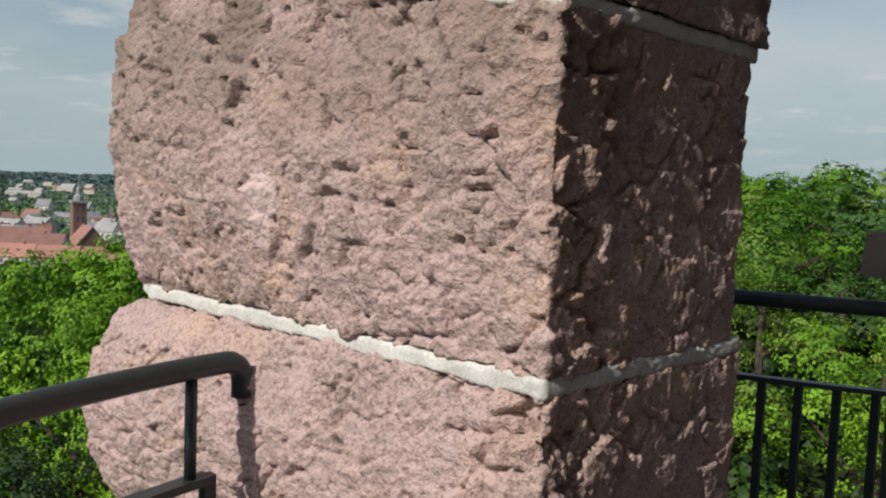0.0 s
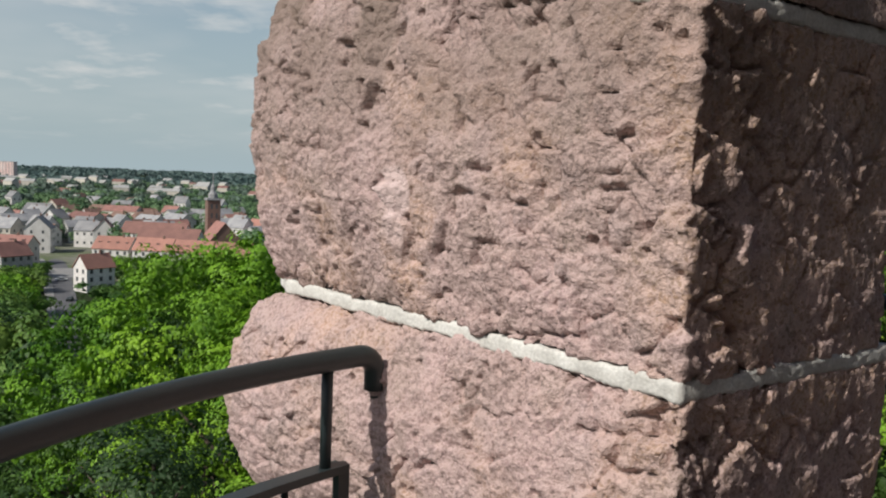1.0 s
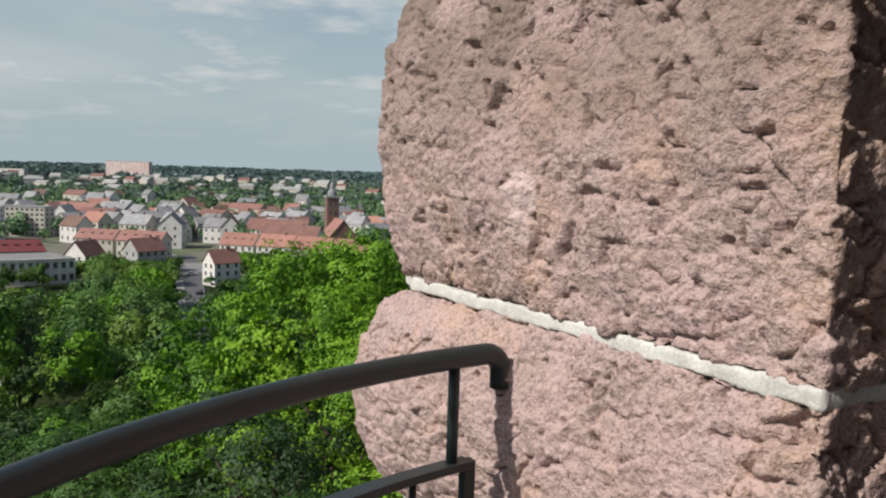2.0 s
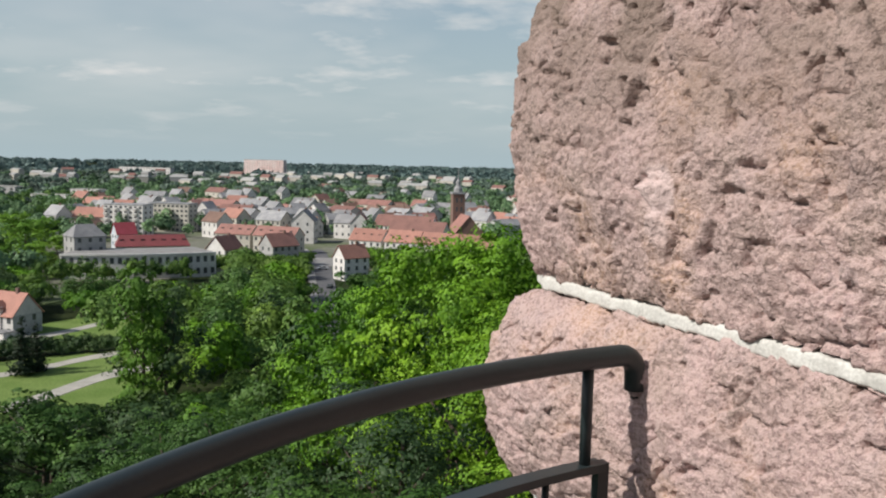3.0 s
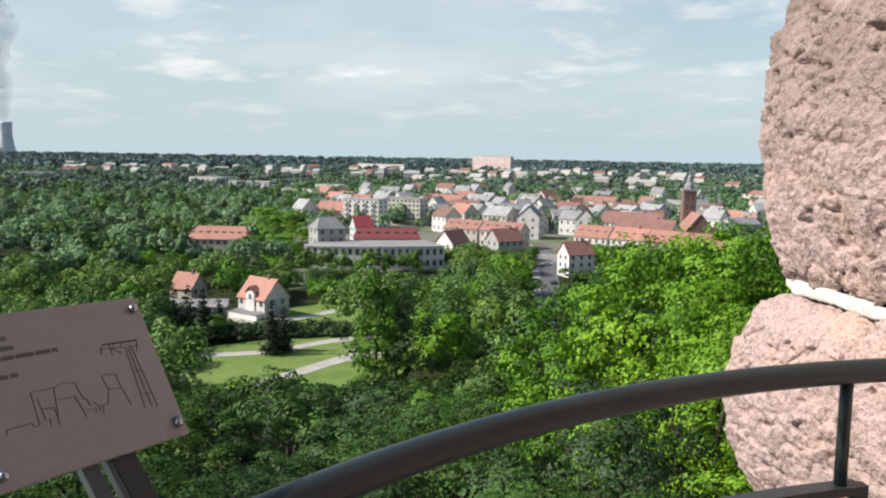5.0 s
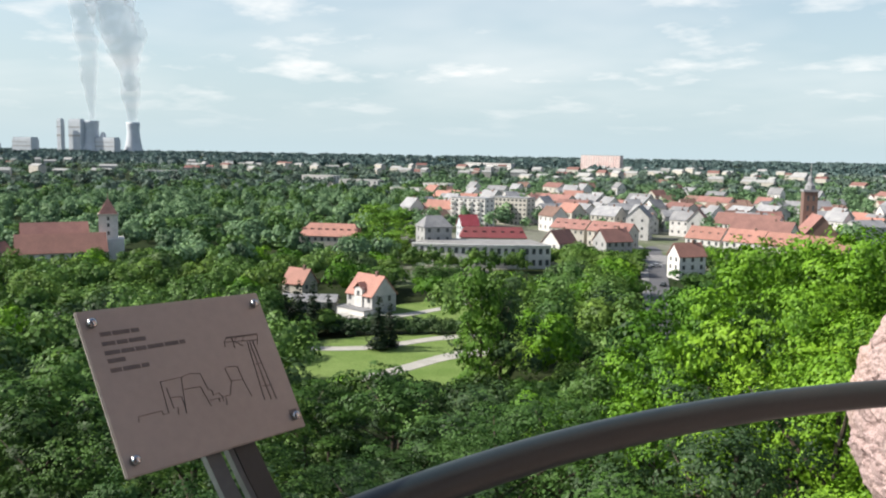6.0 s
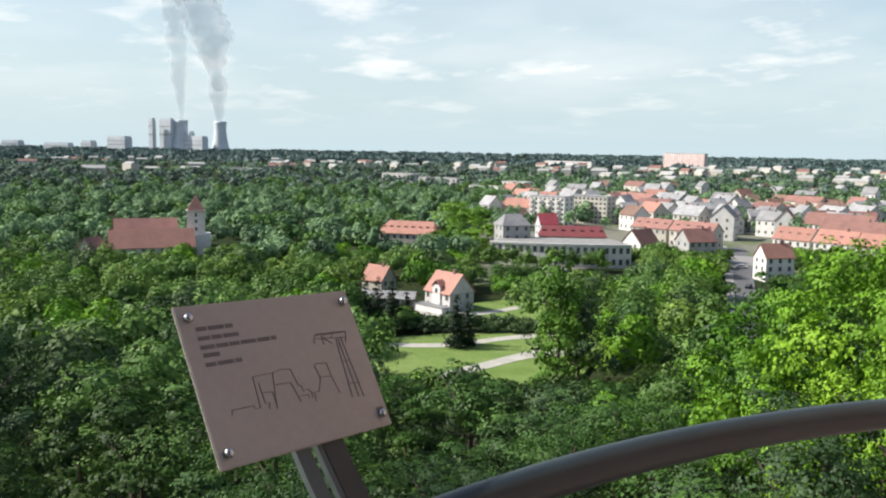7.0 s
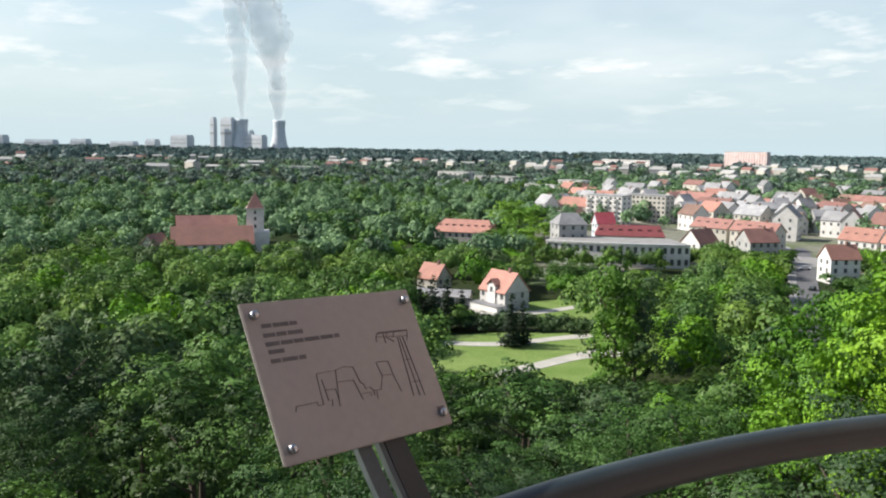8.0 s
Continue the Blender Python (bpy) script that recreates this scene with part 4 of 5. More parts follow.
MATS = (LEAF, LEAF_BRIGHT, LEAF_DARK, LEAF, LEAF_PALE, LEAF_SHADED)
belt = {0: [], 1: [], 2: [], 4: [], 5: []}
r = 24.0
while r < 352:
    step = 10.2 + min(r, 200) * 0.009
    arc_step = math.degrees(step / r)
    b = -46.0 + rng.uniform(0, arc_step)
    while b < 100:
        bb, rr = b + rng.uniform(-0.3, 0.3) * arc_step, r + rng.uniform(-0.35, 0.35) * step
        b += arc_step
        if (2 < bb < 12 and rr < 90) or open_ground(bb, rr) or (bb < -2 and rr > 130) or (bb < 18 and rr > 170):
            continue
        x, y = polar(bb, rr)[:2]
        z = ground_z(x, y)
        cap = 45 + rr * math.tan(radians(top_limit(bb, rr) + rng.uniform((-9.0 if rr < 60 else -6.0) if bb > 2 else -2.5, 0.5) * (0.25 if 45 < bb < 57.5 and 60 < rr < 152 else min(1, 60 / rr))))
        tall = min(rng.uniform(11, 20), cap - z)
        if tall < 4.5:
            continue
        kinds = NEAR if rr < 56 else MID
        pick = rng.choice((0, 1, 2, 3, 3, 2, 4, 0))
        if bb < 2:
            pick = rng.choice((6, 6, 1, 6, 4))
        elif 12 < bb < 33 and rr < 150:
            pick = rng.choice((0, 1, 3, 0, 4, 2))
        elif 33 <= bb < 42.5 and rr < 110:
            pick = rng.choice((0, 1, 0, 4, 3, 1))
        elif 42.5 <= bb <= 56 and rr < 125:
            pick = rng.choice((5, 2, 2, 5, 0, 4))
        elif bb > 56 and rr < 110:
            pick = rng.choice((0, 2, 5, 3, 2, 4, 0, 5)) if bb > 62 else rng.choice((2, 0, 3, 2, 0, 5, 1))
        elif rr > 125:
            pick = rng.choice((2, 0, 4, 3, 4, 0, 1))
        width = rng.uniform(0.85, 1.3) * (0.75 + 0.25 * tall / 15)
        if rr > 112:
            belt[{3: 0, 6: 1}.get(pick, pick)].append((x, y, z, tall * 1.08, 6.8 * width))
            continue
        plant(kinds[pick], x, y, tall, width, rng.uniform(0, 6.28), z)
    r += step * 0.92
for key, word in ((0, "green"), (1, "bright green"), (2, "dark green"), (4, "pale green"), (5, "shaded green")):
    if belt[key]:
        wood("slope_wood", MATS[key], belt[key], 1150, 0.058, f"{word} broad-leaved wood at the foot of the hill", 60 + key, lobes=8)

# trees that stand out
for b, d, tall, wide, kind in ((23.6, 46, 22.6, 1.3, BIG), (17.5, 44, 23.2, 1.3, BIG), (29.4, 50, 19.5, 1.15, BIG), (21.0, 36, 19, 1.1, NEAR[1]), (44.0, 128, 28.5, 1.35, TALL), (42.6, 134, 25, 1.7, MID[2]), (50.6, 380, 20, 2.0, LIME), (49.7, 402, 20, 2.0, LIME), (51.2, 424, 21, 2.2, LIME), (48.9, 372, 14, 1.5, LIME), (50.2, 346, 14, 1.6, LIME), (51.9, 350, 13, 1.5, LIME),
                               (51.0, 186, 12.5, 0.9, SPRUCE), (50.2, 189, 10.5, 0.8, SPRUCE), (55.4, 205, 13, 1.0, SPRUCE), (56.4, 200, 14, 1.1, SPRUCE), (57.3, 206, 12, 1.1, SPRUCE), (54.4, 212, 9, 0.9, SPRUCE),
                               (47.6, 262, 13.5, 1.2, WILLOW), (46.2, 266, 12, 1.1, WILLOW), (52.5, 330, 14, 1.3, LIME)):
    x, y = polar(b, d)[:2]
    plant(kind, x, y, tall, wide, b, None)

shrubs = []
for _ in range(620):
    b, d = rng.uniform(-46, 98), 20 + 95 * rng.random() ** 0.7
    if open_ground(b, d):
        continue
    p = polar(b, d)
    shrubs.append((p.x, p.y, ground_z(p.x, p.y) - 0.4, rng.uniform(2.2, 5.0), rng.uniform(2.2, 3.6)))
# Shrubs in the shade-darkened leaf colour fill the gaps between the trees.
wood("undergrowth", LEAF_SHADED, shrubs, 190, 0.10, "dense dark green undergrowth between the trees", 8, category="shrubs")

hedge = []
for k in range(46):
    b = 43.2 + k * 0.27
    p = polar(b, 206 + 3 * math.sin(k * 1.7))
    hedge.append((p.x, p.y, 0, rng.uniform(3.5, 6.0), rng.uniform(2.0, 3.0)))
wood("hedge", LEAF_DARK, hedge, 300, 0.11, "dark clipped hedge along the park", 5, category="hedge")

# ---- buildings ----
PANE = boxes((-0.5, -0.06, -0.5, 0.5, 0.03, 0.5))
PANE_ME = bpy.data.meshes.new("window")
PANE.to_mesh(PANE_ME)
PANE.free()
PANE_ME.materials.append(GLASS)


def window(parent, x, y, z, w, h, turn):
    """A dark pane let 6 cm into the wall and standing 3 cm proud with its frame; the wall's outside is at x, y."""
    return share("window", PANE_ME, parent, Matrix.LocRotScale((x, y, z), Euler((0, 0, turn)), (w, 1, h)))


def gable_roof(l, w, eaves, ridge, over=0.4, thick=0.25, hip=0.0):
    bm = bmesh.new()
    rings = []
    for dz in (0.0, -thick):
        a = [bm.verts.new((sx * (l / 2 + over), sy * (w / 2 + over), eaves - 0.15 + dz)) for sx, sy in ((-1, -1), (1, -1), (1, 1), (-1, 1))]
        t = [bm.verts.new((sx * (l / 2 + over - hip), 0, ridge + dz)) for sx in (-1, 1)]
        rings.append((a, t))
    for (a, t), flip in zip(rings, (False, True)):
        for f in ((a[0], a[1], t[1], t[0]), (a[2], a[3], t[0], t[1])) + (((a[1], a[2], t[1]), (a[3], a[0], t[0])) if hip else ()):
            bm.faces.new(f[::-1] if flip else f)
    (a, t), (c, u) = rings
    edge = [a[0], a[1], a[2], a[3]] if hip else [a[0], a[1], t[1], a[2], a[3], t[0]]
    low = [c[0], c[1], c[2], c[3]] if hip else [c[0], c[1], u[1], c[2], c[3], u[0]]
    for i in range(len(edge)):
        j = (i + 1) % len(edge)
        bm.faces.new((edge[i], low[i], low[j], edge[j]))
    bmesh.ops.recalc_face_normals(bm, faces=bm.faces)
    return bm


def gable_walls(l, w, eaves, ridge, hip=False):
    bm = bmesh.new()
    a = [bm.verts.new((sx * l / 2, sy * w / 2, -1.0)) for sx, sy in ((-1, -1), (1, -1), (1, 1), (-1, 1))]
    b = [bm.verts.new((sx * l / 2, sy * w / 2, eaves)) for sx, sy in ((-1, -1), (1, -1), (1, 1), (-1, 1))]
    bm.faces.new(a[::-1])
    if hip:
        bm.faces.new(b)
        for i in range(4):
            bm.faces.new((a[i], a[(i + 1) % 4], b[(i + 1) % 4], b[i]))
        return bm
    t = [bm.verts.new((sx * l / 2, 0, ridge - 0.2)) for sx in (-1, 1)]
    bm.faces.new((a[0], a[1], b[1], b[0]))
    bm.faces.new((a[2], a[3], b[3], b[2]))
    bm.faces.new((a[1], a[2], b[2], t[1], b[1]))
    bm.faces.new((a[3], a[0], b[0], t[0], b[3]))
    bm.faces.new((b[0], b[1], t[1], t[0]))
    bm.faces.new((b[2], b[3], t[0], t[1]))
    bmesh.ops.recalc_face_normals(bm, faces=bm.faces)
    return bm


def house(name, label, l, w, eaves, ridge, wall, roof, floors=2, hip=0.0, chimney=True, dormers=0, cols=None, group="", gable_windows=True, rear=True):
    """A house round its own middle, long side along x, with windows on all sides."""
    h = empty(name, Matrix(), label=label, category="house", group=group)
    part("wall", gable_walls(l, w, eaves, ridge, hip > 0), wall, h)
    top = part("roof", gable_roof(l, w, eaves, ridge, hip=hip), roof, h)
    if chimney:
        part("chimney", boxes((l * 0.18, -0.4, ridge - 1.2, l * 0.18 + 0.8, 0.4, ridge + 1.0)), BRICK, top)
    cols = cols or max(2, int(l / 3))
    for f in range(floors):
        z = eaves * (f + 0.58) / floors
        for c in range(cols):
            x = -l / 2 + l * (c + 0.5) / cols
            for sy, turn in ((-1, 0), (1, math.pi))[:2 if rear else 1]:
                window(h, x, sy * w / 2, z, min(1.2, l / cols * 0.5), min(1.6, eaves / floors * 0.55), turn)
        if gable_windows:
            for c in (-1, 1):
                for sx, turn in ((-1, -math.pi / 2), (1, math.pi / 2)):
                    window(h, sx * l / 2, c * w * 0.22, z, 1.1, min(1.5, eaves / floors * 0.55), turn)
    for d in range(dormers):
        x = -l / 2 + l * (d + 0.5) / dormers
        for sy in (-1, 1):
            f = 0.55
            y, z = sy * (w / 2) * f, eaves + (ridge - eaves) * (1 - f)
            bm = boxes((x - 0.8, min(y, sy * 0.2), z - 0.6, x + 0.8, max(y, sy * 0.2), z + 0.75))
            part("dormer", bm, roof, top)
            window(top, x, y, z + 0.1, 1.0, 0.9, 0 if sy < 0 else math.pi)
    return h


def facing(b, d, turn=0.0, z=0.0):
    """The pose of a building at that bearing whose -y side looks at the tower, turned by so many degrees."""
    return Matrix.Translation(polar(b, d, z)) @ Euler((0, 0, radians(b + turn))).to_matrix().to_4x4()


def flat_block(name, label, l, w, h, wall, floors, cols, balcony=False, roof=None, glazed=0.55, group="", category="apartment block"):
    ob = empty(name, Matrix(), label=label, category=category, group=group)
    part("wall", boxes((-l / 2, -w / 2, -1, l / 2, w / 2, h)), wall, ob)
    part("roof", boxes((-l / 2 - 0.2, -w / 2 - 0.2, h, l / 2 + 0.2, w / 2 + 0.2, h + 0.6)), roof or SLATE, ob)
    for f in range(floors):
        z = h * (f + 0.55) / floors
        for c in range(cols):
            x = -l / 2 + l * (c + 0.5) / cols
            window(ob, x, -w / 2, z, l / cols * glazed, h / floors * glazed * 0.9, 0)
            if balcony and c % 2 == 0:
                part("balcony", boxes((x - l / cols * 0.45, -w / 2 - 1.3, z - h / floors * 0.42, x + l / cols * 0.45, -w / 2, z - h / floors * 0.05)), PLASTER, ob)
        for c in range(2):
            for sx, turn in ((-1, -math.pi / 2), (1, math.pi / 2)):
                window(ob, sx * l / 2, (c - 0.5) * w * 0.45, z, w * 0.14, h / floors * 0.5, turn)
    return ob


# white house by the park
h = house("white_house", "white rendered house with a red tiled roof by the park", 10.5, 9.0, 5.6, 10.8, PLASTER, TILE_ORANGE, 2, cols=4, chimney=True)
part("gable_dormer", boxes((-1.6, -4.9, 0, 1.6, -3.9, 7.6)), PLASTER, h, "white wall dormer")
window(h, 0, -4.9, 6.0, 1.0, 1.3, 0)
bm = gable_roof(2.2, 3.2, 7.4, 9.0, 0.25, 0.18)
bmesh.ops.rotate(bm, matrix=Matrix.Rotation(math.pi / 2, 3, "Z"), verts=bm.verts)
bmesh.ops.translate(bm, vec=(0, -3.9, 0), verts=bm.verts)
part("dormer_roof", bm, TILE_ORANGE, h)
# Shade on the white gable end, put in as a grey sheet.
part("side_gable", boxes((5.25, -4.3, -0.9, 5.29, 4.3, 5.5)), GREYWALL, h, "grey sheet standing in for shade on the white gable end")
part("terrace", boxes((-6, -8.2, -1, 6.2, -4.5, 2.0)), PLASTER, h, "white terrace with a flat roof before the house")
part("terrace_roof", boxes((-6.2, -8.4, 2.0, 6.4, -4.55, 2.18)), SLATE, h, "flat grey terrace roof")
h.matrix_basis = facing(51.5, 236, -48)
h = house("garage_house", "low dark-roofed outbuilding with pale walls", 15, 8, 3.2, 4.6, CREAM, SLATE, 1, chimney=False)
h.matrix_basis = facing(55.6, 240, -10)
h = house("cottage", "cottage with a red-brown tiled roof half hidden by trees", 8, 7, 4.6, 9.0, CREAM, TILE_ORANGE, 2)
h.matrix_basis = facing(56.3, 262, -42)

# castle
h = house("castle", "castle wing with a steep red tiled roof among trees", 30, 11, 7.0, 13.4, PLASTER, TILE_ORANGE, 2, chimney=False, cols=9)
h.matrix_basis = facing(71.05, 336, 4)
h = house("castle_rear_wing", "tall rear castle wing with a red tiled roof", 23, 12, 9.5, 16.2, CREAM, TILE_RED, 2, chimney=False, cols=7)
h.matrix_basis = facing(71.4, 352, 4)
t = empty("castle_tower", facing(68.3, 346, 0), label="white square castle tower with a red pyramid cap", category="tower")
part("wall", boxes((-3.4, -3.4, -1, 3.4, 3.4, 19.5), (-6.5, -5, -1, 5.5, 5, 10.4)), PLASTER, t)
part("parapet", boxes((-3.7, -3.7, 19.0, 3.7, 3.7, 19.7)), CREAM, t)
bm = lathe([(4.9, 19.4), (4.0, 20.6), (0.25, 25.5), (0.12, 27.5)], 4)
bmesh.ops.rotate(bm, matrix=Matrix.Rotation(math.pi / 4, 3, "Z"), verts=bm.verts)
part("roof", bm, TILE_RED, t, "steep red tiled cap")
for z in (12.5, 15.5, 18):
    window(t, 0, -3.4, z, 0.9, 1.4, 0)
    window(t, 3.4, 0, z, 0.9, 1.4, math.pi / 2)
h = house("castle_gatehouse", "small red-roofed castle gatehouse", 8, 7, 6.5, 11, CREAM, TILE_RED, 2, chimney=False)
h.matrix_basis = facing(74.6, 334, 50)

# long red-roofed hall among trees
h = house("long_hall", "long hall with an orange hipped roof and small dormers", 27, 12, 7.5, 12.6, CREAM, TILE_ORANGE, 2, hip=3.5, chimney=False, dormers=8, cols=9)
h.matrix_basis = facing(54.15, 382, -16)

# curved civic complex
def ring_building(name, label, centre, r0, r1, a0, a1, h, wall, cols, floors):
    ob = empty(name, Matrix.Translation(centre), label=label, category="building")
    n = 36
    bm = bmesh.new()
    rows = []
    for i in range(n + 1):
        a = radians(a0 + (a1 - a0) * i / n)
        rows.append([bm.verts.new((math.cos(a) * rr, math.sin(a) * rr, z)) for rr, z in ((r0, -1), (r1, -1), (r1, h), (r0, h))])
    for p, q in zip(rows, rows[1:]):
        for k in range(4):
            bm.faces.new((p[k], p[(k + 1) % 4], q[(k + 1) % 4], q[k]))
    bm.faces.new(rows[0])
    bm.faces.new(rows[-1][::-1])
    bmesh.ops.recalc_face_normals(bm, faces=bm.faces)
    part("wall", bm, wall, ob)
    pts = [(math.cos(radians(a0 + (a1 - a0) * i / n)) * (r1 + 0.15), math.sin(radians(a0 + (a1 - a0) * i / n)) * (r1 + 0.15), h + 0.15) for i in range(n + 1)]
    part("cornice", sweep(pts, 0, flat=(0.45, 0.35)), PLASTER, ob)
    deck = bmesh.new()
    rows = [[deck.verts.new((math.cos(radians(a0 + (a1 - a0) * i / n)) * rr, math.sin(radians(a0 + (a1 - a0) * i / n)) * rr, h + 0.12)) for rr in (r0 + 0.4, r1 - 0.5)] for i in range(n + 1)]
    for p, q in zip(rows, rows[1:]):
        deck.faces.new((p[0], p[1], q[1], q[0]))
    lifted = bmesh.ops.extrude_face_region(deck, geom=list(deck.faces))["geom"]
    bmesh.ops.translate(deck, vec=(0, 0, 0.15), verts=[v for v in lifted if isinstance(v, bmesh.types.BMVert)])
    bmesh.ops.recalc_face_normals(deck, faces=deck.faces)
    part("roof_deck", deck, PAVING, ob, "grey paved roof terrace")
    for f in range(floors):
        for c in range(cols):
            a = radians(a0 + (a1 - a0) * (c + 0.5) / cols)
            window(ob, math.cos(a) * r1, math.sin(a) * r1, h * (f + 0.55) / floors, (r1 * radians(abs(a1 - a0)) / cols) * 0.5, h / floors * 0.5, a + math.pi / 2)
    return ob


mid = polar(44.05, 424)
ring_building("curved_building", "long curved white civic building with a flat terrace roof", mid, 70, 94, 314 - 17, 314 + 17, 8.9, PLASTER, 20, 2)
h = house("glazed_hall", "grey glazed hall with a chamfered metal roof on the terrace", 12, 11, 14.5, 18.8, GREYWALL, SLATE, 4, hip=3.0, chimney=False, cols=3)
h.matrix_basis = facing(47.3, 354, 20)
h = house("red_mansard_block", "long building with a dark red mansard roof", 29, 11, 8.2, 12.4, CREAM, surface("dark_red_roof", (0.20, 0.045, 0.05), (0.16, 0.04, 0.04), 0.7, 0.3, 4, 0.2, 0.03), 2, hip=2.0, chimney=False, dormers=7, cols=10)
h.matrix_basis = facing(43.3, 378, 4)
h = house("red_shop", "shop house with a crimson and blue gable", 9, 8, 9.5, 14.6, surface("blue_white_wall", (0.45, 0.52, 0.6), (0.5, 0.5, 0.5), 0.8, 0.4, 3, 0.0), surface("crimson_roof", (0.35, 0.06, 0.08), (0.3, 0.05, 0.06), 0.7, 0.4, 3, 0.1), 3, chimney=False)
h.matrix_basis = facing(45.0, 420, 20)
# slab blocks of flats
h = flat_block("apartment_slab", "white slab block of flats with stacked balconies", 24, 12, 17.5, PLASTER, 6, 8, balcony=True)
h.matrix_basis = facing(44.7, 520, -30)
h = flat_block("apartment_slab", "cream slab block of flats", 26, 12, 17.0, CREAM, 6, 9)
h.matrix_basis = facing(42.0, 545, -28)
h = flat_block("high_rise", "long pale pink high-rise block on the horizon", 116, 15, 44, surface("pinkish_panels", (0.62, 0.44, 0.41), (0.68, 0.58, 0.55), 0.9, 0.06, 0.5, 0.0), 11, 16, glazed=0.42)
h.matrix_basis = facing(36.2, 2200, -33)

for b, d, l, tall, turn, floors in ((54.9, 1060, 46, 14, -35, 2), (52.2, 1010, 52, 11, -30, 2), (48.4, 820, 56, 10, -35, 2), (47.0, 900, 30, 12, -35, 3), (43.6, 2150, 150, 20, -40, 3), (65.0, 1250, 44, 13, -20, 2)):
    h = flat_block("store_hall", "long white flat-roofed hall beyond the trees", l, 16, tall, PLASTER, floors, max(4, int(l / 7)), roof=CONCRETE, glazed=0.4, category="hall")
    h.matrix_basis = facing(b, d, turn)

# church
c = empty("church", facing(23.35, 475, 12), label="brick church with a square tower and steep red nave roof", category="church")
part("tower", boxes((-3.4, -3.4, -1, 3.4, 3.4, 28.6)), BRICK, c, "dark square brick tower")
part("tower_gallery", boxes((-3.9, -3.9, 28.3, 3.9, 3.9, 29.4)), SLATE, c)
part("lantern", lathe([(2.6, 29.4), (2.5, 31.5), (1.3, 33), (1.15, 35.5), (0.35, 36.8), (0.12, 43)], 8), SLATE, c, "slender dark lantern and spire")
for z in (15, 20, 25):
    for x in (-1.3, 1.3):
        window(c, x, -3.4, z, 1.0, 2.6, 0)
        window(c, 3.4, x, z, 1.0, 2.6, math.pi / 2)
nave = house("nave", "", 22, 15, 8.5, 17.6, BRICK, TILE_RED, 1, chimney=False)
nave["label"] = "brick nave with a steep red tiled roof"
nave.parent, nave.matrix_basis = c, Matrix.Translation((1.2, -14.4, 0)) @ Euler((0, 0, math.pi / 2)).to_matrix().to_4x4()
for o in list(nave.children_recursive):
    m = nave.matrix_basis @ o.matrix_basis
    o.parent = c
    o.matrix_basis = m
bpy.data.objects.remove(nave)

# houses along the street and square
rows = [("gable_house", "white house with its gable to the street and an orange roof", 11.5, 7.5, 8.6, 13.4, PLASTER, TILE_ORANGE, 3, 30.5, 326, 36),
        ("corner_house", "grey rendered corner house with a red roof", 13, 10, 9.5, 14.5, GREYWALL, TILE_RED, 3, 35.3, 362, 35),
        ("row_house", "terraced house with a bright orange tiled roof", 17, 11, 8.5, 13.6, PLASTER, TILE_ORANGE, 2, 29.2, 403, -29),
        ("row_house", "terraced house with a bright orange tiled roof", 17, 11, 8.7, 13.8, PLASTER, TILE_ORANGE, 2, 26.8, 394, -27),
        ("row_house", "terraced house with a bright orange tiled roof", 17, 11, 8.5, 13.6, CREAM, TILE_ORANGE, 2, 24.4, 386, -24),
        ("row_house", "terraced house with a bright orange tiled roof", 18, 11, 8.2, 13.4, PLASTER, TILE_ORANGE, 2, 22.0, 380, -22),
        ("town_house", "terraced house with a red tiled roof and dormers", 22, 11, 8.8, 13.0, CREAM, TILE_RED, 2, 35.3, 418, -30),
        ("town_house", "terraced house with a red tiled roof and dormers", 20, 11, 8.6, 12.8, CREAM, TILE_RED, 2, 37.9, 432, -34),
        ("merchant_house", "tall white house with a curved gable", 14, 12, 12.5, 18.5, PLASTER, SLATE, 3, 33.6, 470, 80),
        ("merchant_house", "tall cream house with a grey roof", 16, 12, 12.0, 17.0, CREAM, SLATE, 3, 35.6, 482, -35),
        ("white_gable_house", "white house with a stepped gable and red roof", 12, 10, 12.0, 18.0, PLASTER, TILE_RED, 3, 29.9, 465, 85),
        ("long_red_roof", "long house under a wide red tiled roof", 34, 12, 11.0, 16.6, PLASTER, TILE_RED, 3, 26.8, 461, -27),
        ("long_red_roof", "long house under a wide red tiled roof", 30, 12, 10.0, 15.6, PLASTER, TILE_RED, 3, 25.9, 432, -25),
        ("red_roof_house", "house with a red roof beside the civic building", 12, 10, 7.0, 12.5, PLASTER, TILE_RED, 2, 38.8, 372, 50)]
for name, label, l, w, e, rg, wall, roof, fl, b, d, turn in rows:
    house(name, label, l, w, e, rg, wall, roof, fl, dormers=4 if "row" in name or "town" in name else 0).matrix_basis = facing(b, d, turn)

# the rest of the town
protos = []
for i, (l, w, e, rg, wall, roof, word) in enumerate(((13, 10, 7, 11.5, PLASTER, TILE_RED, "white house with a red roof"), (16, 10, 9, 13.5, CREAM, TILE_ORANGE, "cream house with an orange roof"),
        (12, 11, 10, 15, PLASTER, SLATE, "white house with a grey roof"), (20, 11, 9.5, 13, GREYWALL, SLATE, "grey house with a grey roof"),
        (15, 11, 8, 12.5, PLASTER, TILE_BROWN, "white house with a brown roof"), (24, 12, 11, 14.5, CREAM, TILE_RED, "long cream house with a red roof"))):
    protos.append(house("town_house", word + " in the old town", l, w, e, rg, wall, roof, 2, cols=3, group="houses of the town", rear=False))
rg2 = random.Random(11)
used = [False] * len(protos)
town_trees = []
d = 500.0
houses = 0
